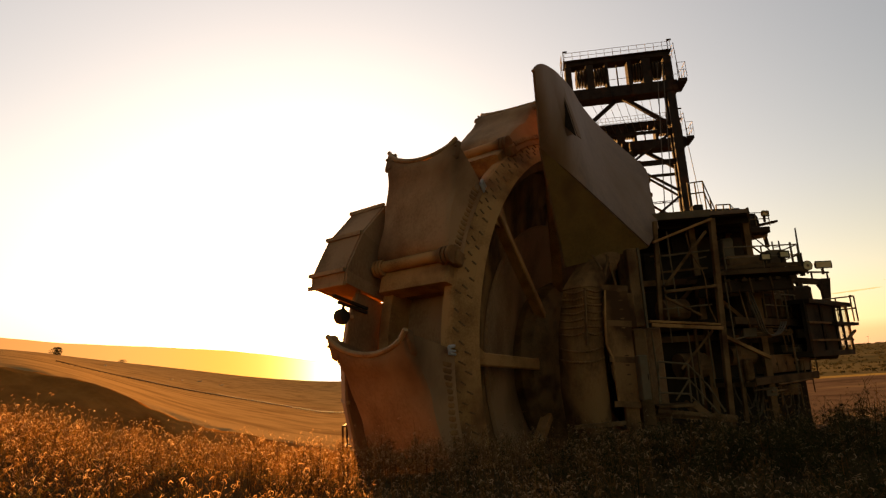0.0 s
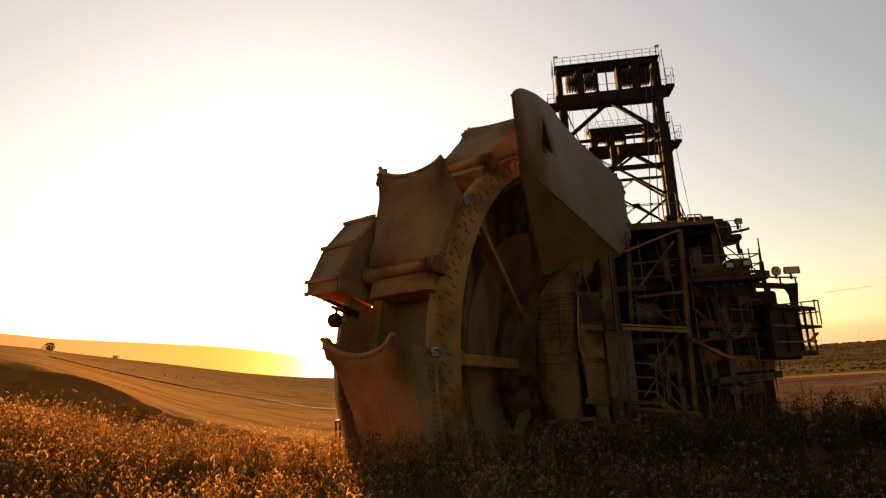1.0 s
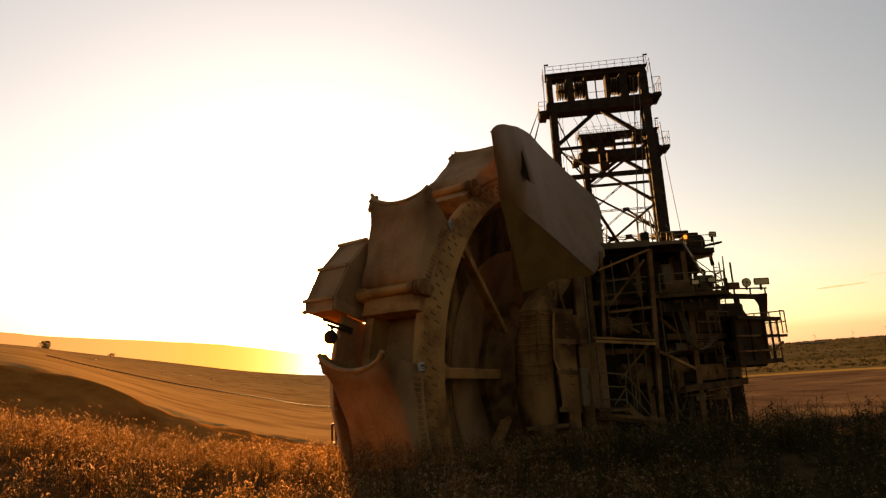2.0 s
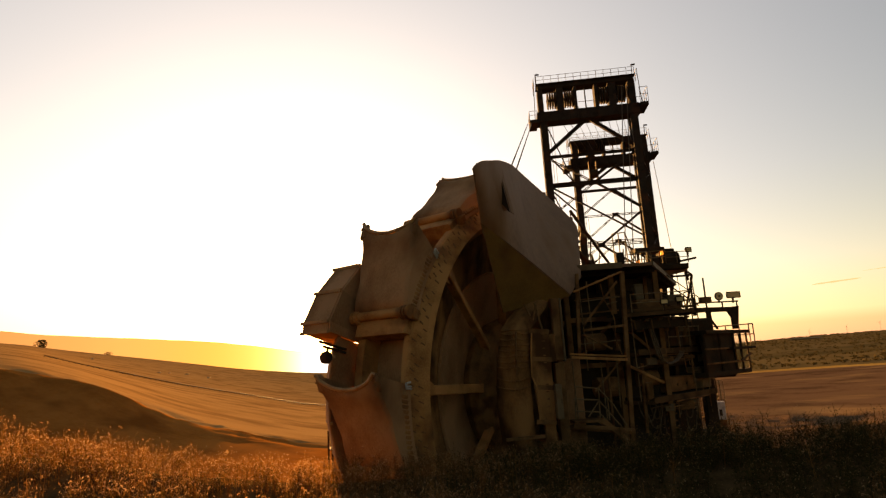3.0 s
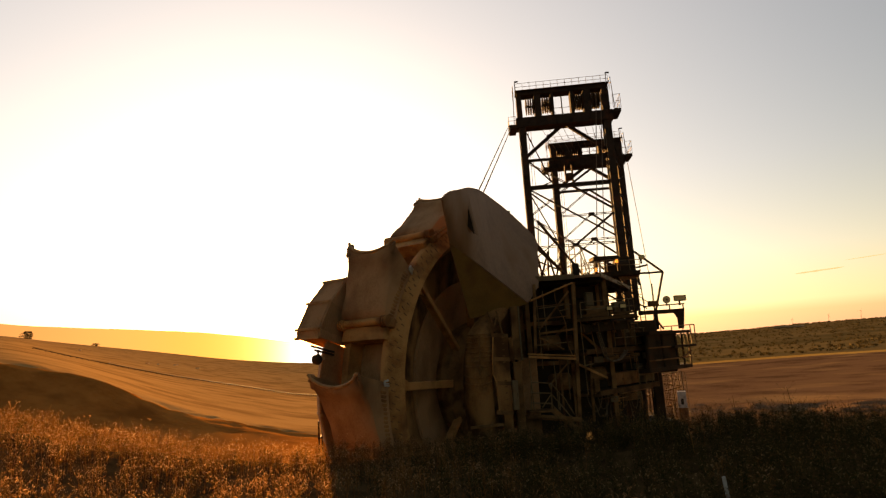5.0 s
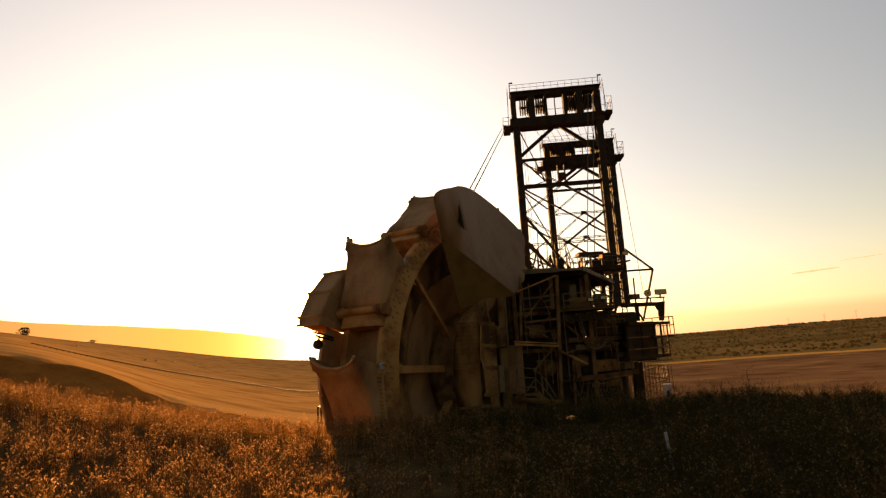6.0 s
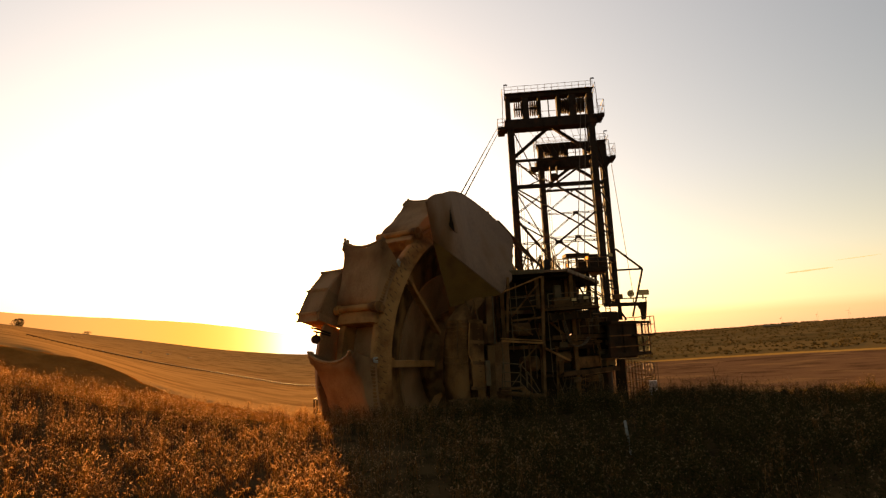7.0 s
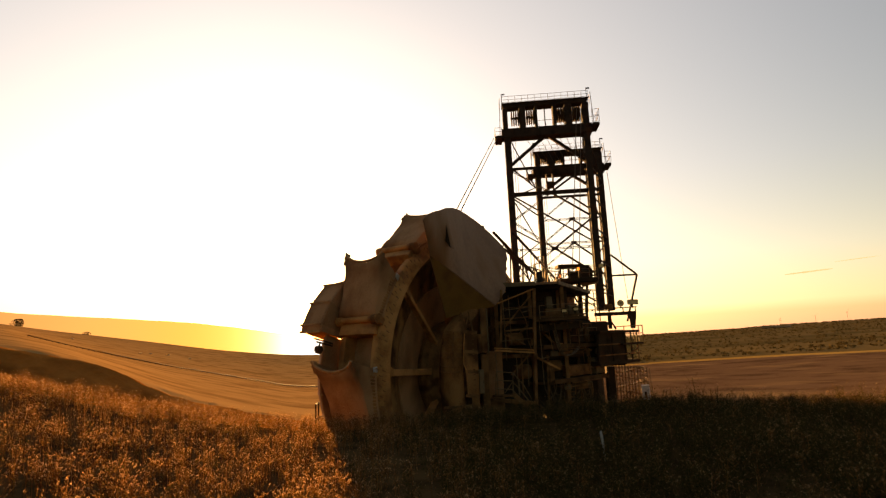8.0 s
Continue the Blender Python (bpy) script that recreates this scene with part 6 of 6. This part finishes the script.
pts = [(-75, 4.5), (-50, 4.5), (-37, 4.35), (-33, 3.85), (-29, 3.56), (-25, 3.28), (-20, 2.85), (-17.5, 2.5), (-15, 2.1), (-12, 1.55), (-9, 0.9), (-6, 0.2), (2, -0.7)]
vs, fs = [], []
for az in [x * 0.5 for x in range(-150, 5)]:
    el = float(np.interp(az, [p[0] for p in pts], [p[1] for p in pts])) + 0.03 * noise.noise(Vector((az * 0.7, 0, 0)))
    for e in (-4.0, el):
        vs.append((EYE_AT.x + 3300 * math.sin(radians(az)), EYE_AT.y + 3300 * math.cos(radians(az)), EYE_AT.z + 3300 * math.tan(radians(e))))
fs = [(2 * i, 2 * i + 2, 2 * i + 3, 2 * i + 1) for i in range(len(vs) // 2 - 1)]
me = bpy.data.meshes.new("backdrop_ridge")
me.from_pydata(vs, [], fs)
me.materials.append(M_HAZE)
tagged(new("backdrop_ridge", me), "far ridge backdrop with orange haze and sun glow painted as emission", "backdrop", kind="structure")


shed = thing("long_shed", polar_pose(33.3, 1900), "long low pale shed on the far slope", "shed")
part("wall", box(BM(), (-36, -6, -2), (36, 6, 2.6), None, 0.2), M_RAIL, shed)
part("roof", plate(BM(), [(-37, -7, 2.6), (37, -7, 2.6), (37, 0, 4.4), (-37, 0, 4.4)], 0.3), M_RAIL, shed)


def cloud(az0, el0, az1, el1, w):
    vs, n = [], 24
    for i in range(n + 1):
        t = i / n
        az, el = az0 + (az1 - az0) * t, el0 + (el1 - el0) * t
        h = w * math.sin(math.pi * t) ** 0.6 * (0.6 + 0.4 * noise.noise(Vector((t * 6, az0, 0))))
        for s in (-1, 1):
            vs.append((EYE_AT.x + 4000 * math.sin(radians(az)), EYE_AT.y + 4000 * math.cos(radians(az)), EYE_AT.z + 4000 * math.tan(radians(el + s * h))))
    me = bpy.data.meshes.new("cloud")
    me.from_pydata(vs, [], [(2 * i, 2 * i + 2, 2 * i + 3, 2 * i + 1) for i in range(n)])
    me.materials.append(M_CLOUD)
    tagged(new("backdrop_cloud", me), "thin flat grey-orange cloud streak", "cloud", kind="structure")


cloud(34.3, 4.55, 37.9, 4.72, 0.12)
cloud(37.9, 5.25, 41.2, 5.4, 0.05)


# ---- weeds on the bank ----
def weed_template(seed, tall, heads, leaves, broad=1.0):
    """One dry umbel weed: a stem, side stalks, curled ring-shaped seed heads and narrow leaves. Returns points, faces and each face's slot."""
    rnd = random.Random(seed)
    vs, fs, slots = [], [], []

    def stalk(p, q, r):
        d = (q - p).normalized()
        u = d.orthogonal().normalized()
        w = d.cross(u)
        i = len(vs)
        for c, rr in ((p, r), (q, r * 0.6)):
            for k in range(3):
                a = k * 2.094
                vs.append(c + (u * math.cos(a) + w * math.sin(a)) * rr)
        for k in range(3):
            fs.append((i + k, i + (k + 1) % 3, i + 3 + (k + 1) % 3, i + 3 + k))
            slots.append(0)

    def twig(p, q, r):
        w = (q - p).cross(Vector((rnd.uniform(-1, 1), rnd.uniform(-1, 1), 0.3))).normalized() * r
        i = len(vs)
        vs.extend([p - w, p + w, q + w * 0.6, q - w * 0.6])
        fs.append((i, i + 1, i + 2, i + 3))
        slots.append(0)

    def leaf(c, size, narrow):
        a, b = rnd.uniform(0, 6.283), rnd.uniform(-0.7, 0.9)
        u = Vector((math.cos(a) * math.cos(b), math.sin(a) * math.cos(b), math.sin(b)))
        w = u.cross(Vector((rnd.uniform(-1, 1), rnd.uniform(-1, 1), 1))).normalized() * narrow
        i = len(vs)
        bend = Vector((0, 0, -0.25 * size))
        vs.extend([c, c + u * size * 0.5 + w * size * 0.5, c + u * size + bend, c + u * size * 0.5 - w * size * 0.5])
        fs.append((i, i + 1, i + 2, i + 3))
        slots.append(0)

    def head(c, size):
        """A curled umbel: a cup whose rim of bracts stands up round a hollow."""
        n = Vector((rnd.uniform(-1, 1), rnd.uniform(-1, 1), rnd.uniform(0.1, 0.75))).normalized()
        u = n.orthogonal().normalized()
        w = n.cross(u)
        i, count = len(vs), 5
        for k in range(count):
            a = k * 6.283 / count + rnd.uniform(-0.25, 0.25)
            t = u * math.cos(a) + w * math.sin(a)
            f = rnd.uniform(0.8, 1.2)
            vs.append(c + t * size * 0.86 * f)
            vs.append(c + t * size * 1.10 * f + n * size * rnd.uniform(0.14, 0.36))
        for k in range(count):
            if rnd.random() < 0.12:
                continue
            j = (k + 1) % count
            fs.append((i + 2 * k, i + 2 * j, i + 2 * j + 1, i + 2 * k + 1))
            slots.append(1)

    lean = Vector((rnd.uniform(-0.14, 0.14), rnd.uniform(-0.14, 0.14), 0)) * tall
    top = Vector((lean.x, lean.y, tall))
    stalk(Vector((0, 0, -0.1)), top, 0.009)
    head(top, rnd.uniform(0.021, 0.030))
    for k in range(heads):
        t = rnd.uniform(0.35, 0.95)
        p = top * t
        a = rnd.uniform(0, 6.283)
        q = p + Vector((math.cos(a), math.sin(a), rnd.uniform(0.5, 1.6))) * rnd.uniform(0.10, 0.26)
        twig(p, q, 0.0022)
        head(q, rnd.uniform(0.014, 0.026))
    for k in range(leaves):
        leaf(top * rnd.uniform(0.05, 0.95) + Vector((rnd.gauss(0, 0.06), rnd.gauss(0, 0.06), 0)), rnd.uniform(0.03, 0.075) * broad, rnd.uniform(0.15, 0.36))
    return np.array([tuple(v) for v in vs]), fs, slots


def weeds():
    rnd = random.Random(21)
    kinds = [weed_template(100 + k, 0.50 + 0.025 * k, 15, 46) for k in range(14)]
    sparse = [weed_template(150 + k, 0.55 + 0.03 * k, 9, 74, 1.75) for k in range(10)]
    lanky = [weed_template(200 + k, 0.90 + 0.05 * k, 10, 36, 1.4) for k in range(6)]
    places = []
    while len(places) < 7700:
        y = rnd.uniform(-19.0, 17.5)
        if y < -6 and rnd.random() > 0.45 + (y + 6) * 0.028:
            continue
        reach = 9 + max(0.0, y + 17) * 0.82
        x = rnd.uniform(-reach, reach)
        if y > crest_y(x) + 2.2:
            continue
        if rnd.random() < 0.30 + 0.70 * (noise.noise(Vector((x * 0.35, y * 0.35, 7.0))) > -0.22):
            places.append((x, y, False))
    for k in range(1500):                       # thicker growth along the crest
        x = rnd.uniform(-24, 30)
        places.append((x, crest_y(x) + rnd.uniform(-3.2, 0.8), x > 6 and k % 5 == 0))
    for k in range(1300):                       # close green growth, its colours darkened for the wheel's shade
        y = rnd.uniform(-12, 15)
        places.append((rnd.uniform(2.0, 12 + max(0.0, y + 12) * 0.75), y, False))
    for k in range(170):                        # lanky stems where the bank is green
        x = rnd.uniform(5.5, 26)
        places.append((x, crest_y(x) + rnd.uniform(-5.0, 0.4), noise.noise(Vector((x * 0.5, 3.0, 0.0))) > -0.1))
    stands = {"dry": [[], [], [], [], 0], "green": [[], [], [], [], 0]}
    for x, y, stalky in places:
        a, s = rnd.uniform(0, 6.283), rnd.uniform(0.72, 1.15) * (1.0 + 0.35 * max(0.0, noise.noise(Vector((x * 0.22, y * 0.22, 2.0)))))
        if rnd.random() < 0.04:
            s *= 1.25
        if x < 0 and y > 5:
            s *= 0.94
        # share of the green, shade-darkened stand grows towards the shadowed side
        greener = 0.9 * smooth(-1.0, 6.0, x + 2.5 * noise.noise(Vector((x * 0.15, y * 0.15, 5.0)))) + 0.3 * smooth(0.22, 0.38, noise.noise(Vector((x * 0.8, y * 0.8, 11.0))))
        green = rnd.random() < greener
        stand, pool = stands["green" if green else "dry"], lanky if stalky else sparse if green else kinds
        v, f, slot = pool[rnd.randrange(len(pool))]
        rot = np.array([[math.cos(a), -math.sin(a), 0], [math.sin(a), math.cos(a), 0], [0, 0, 1]])
        stand[0].append((v * s) @ rot.T + np.array([x, y, ground_z(x, y)]))
        for face in f:
            stand[2].append(len(face))
            stand[1].extend(i + stand[4] for i in face)
        stand[3].extend(slot)
        stand[4] += len(v)
    for key, mats, label in (("dry", (M_WEED, M_HEAD), "dense dry brown wildflower weeds with curled pale heads"), ("green", (M_GREENWEED, M_SHADEHEAD), "green weeds on the bank with pale dry heads, colours darkened for shade")):
        vs, loops, starts, slots, n = stands[key]
        pts = np.concatenate(vs)
        me = bpy.data.meshes.new("weeds")
        me.vertices.add(len(pts))
        me.vertices.foreach_set("co", pts.astype(np.float32).ravel())
        me.loops.add(len(loops))
        me.loops.foreach_set("vertex_index", np.array(loops, dtype=np.int32))
        me.polygons.add(len(starts))
        sizes = np.array(starts, dtype=np.int32)
        me.polygons.foreach_set("loop_start", np.concatenate(([0], np.cumsum(sizes)[:-1])).astype(np.int32))
        for mat in mats:
            me.materials.append(mat)
        me.polygons.foreach_set("material_index", np.array(slots, dtype=np.int32))
        me.update(calc_edges=True)
        tagged(new("weeds", me), label, "weeds", kind="stuff")


weeds()
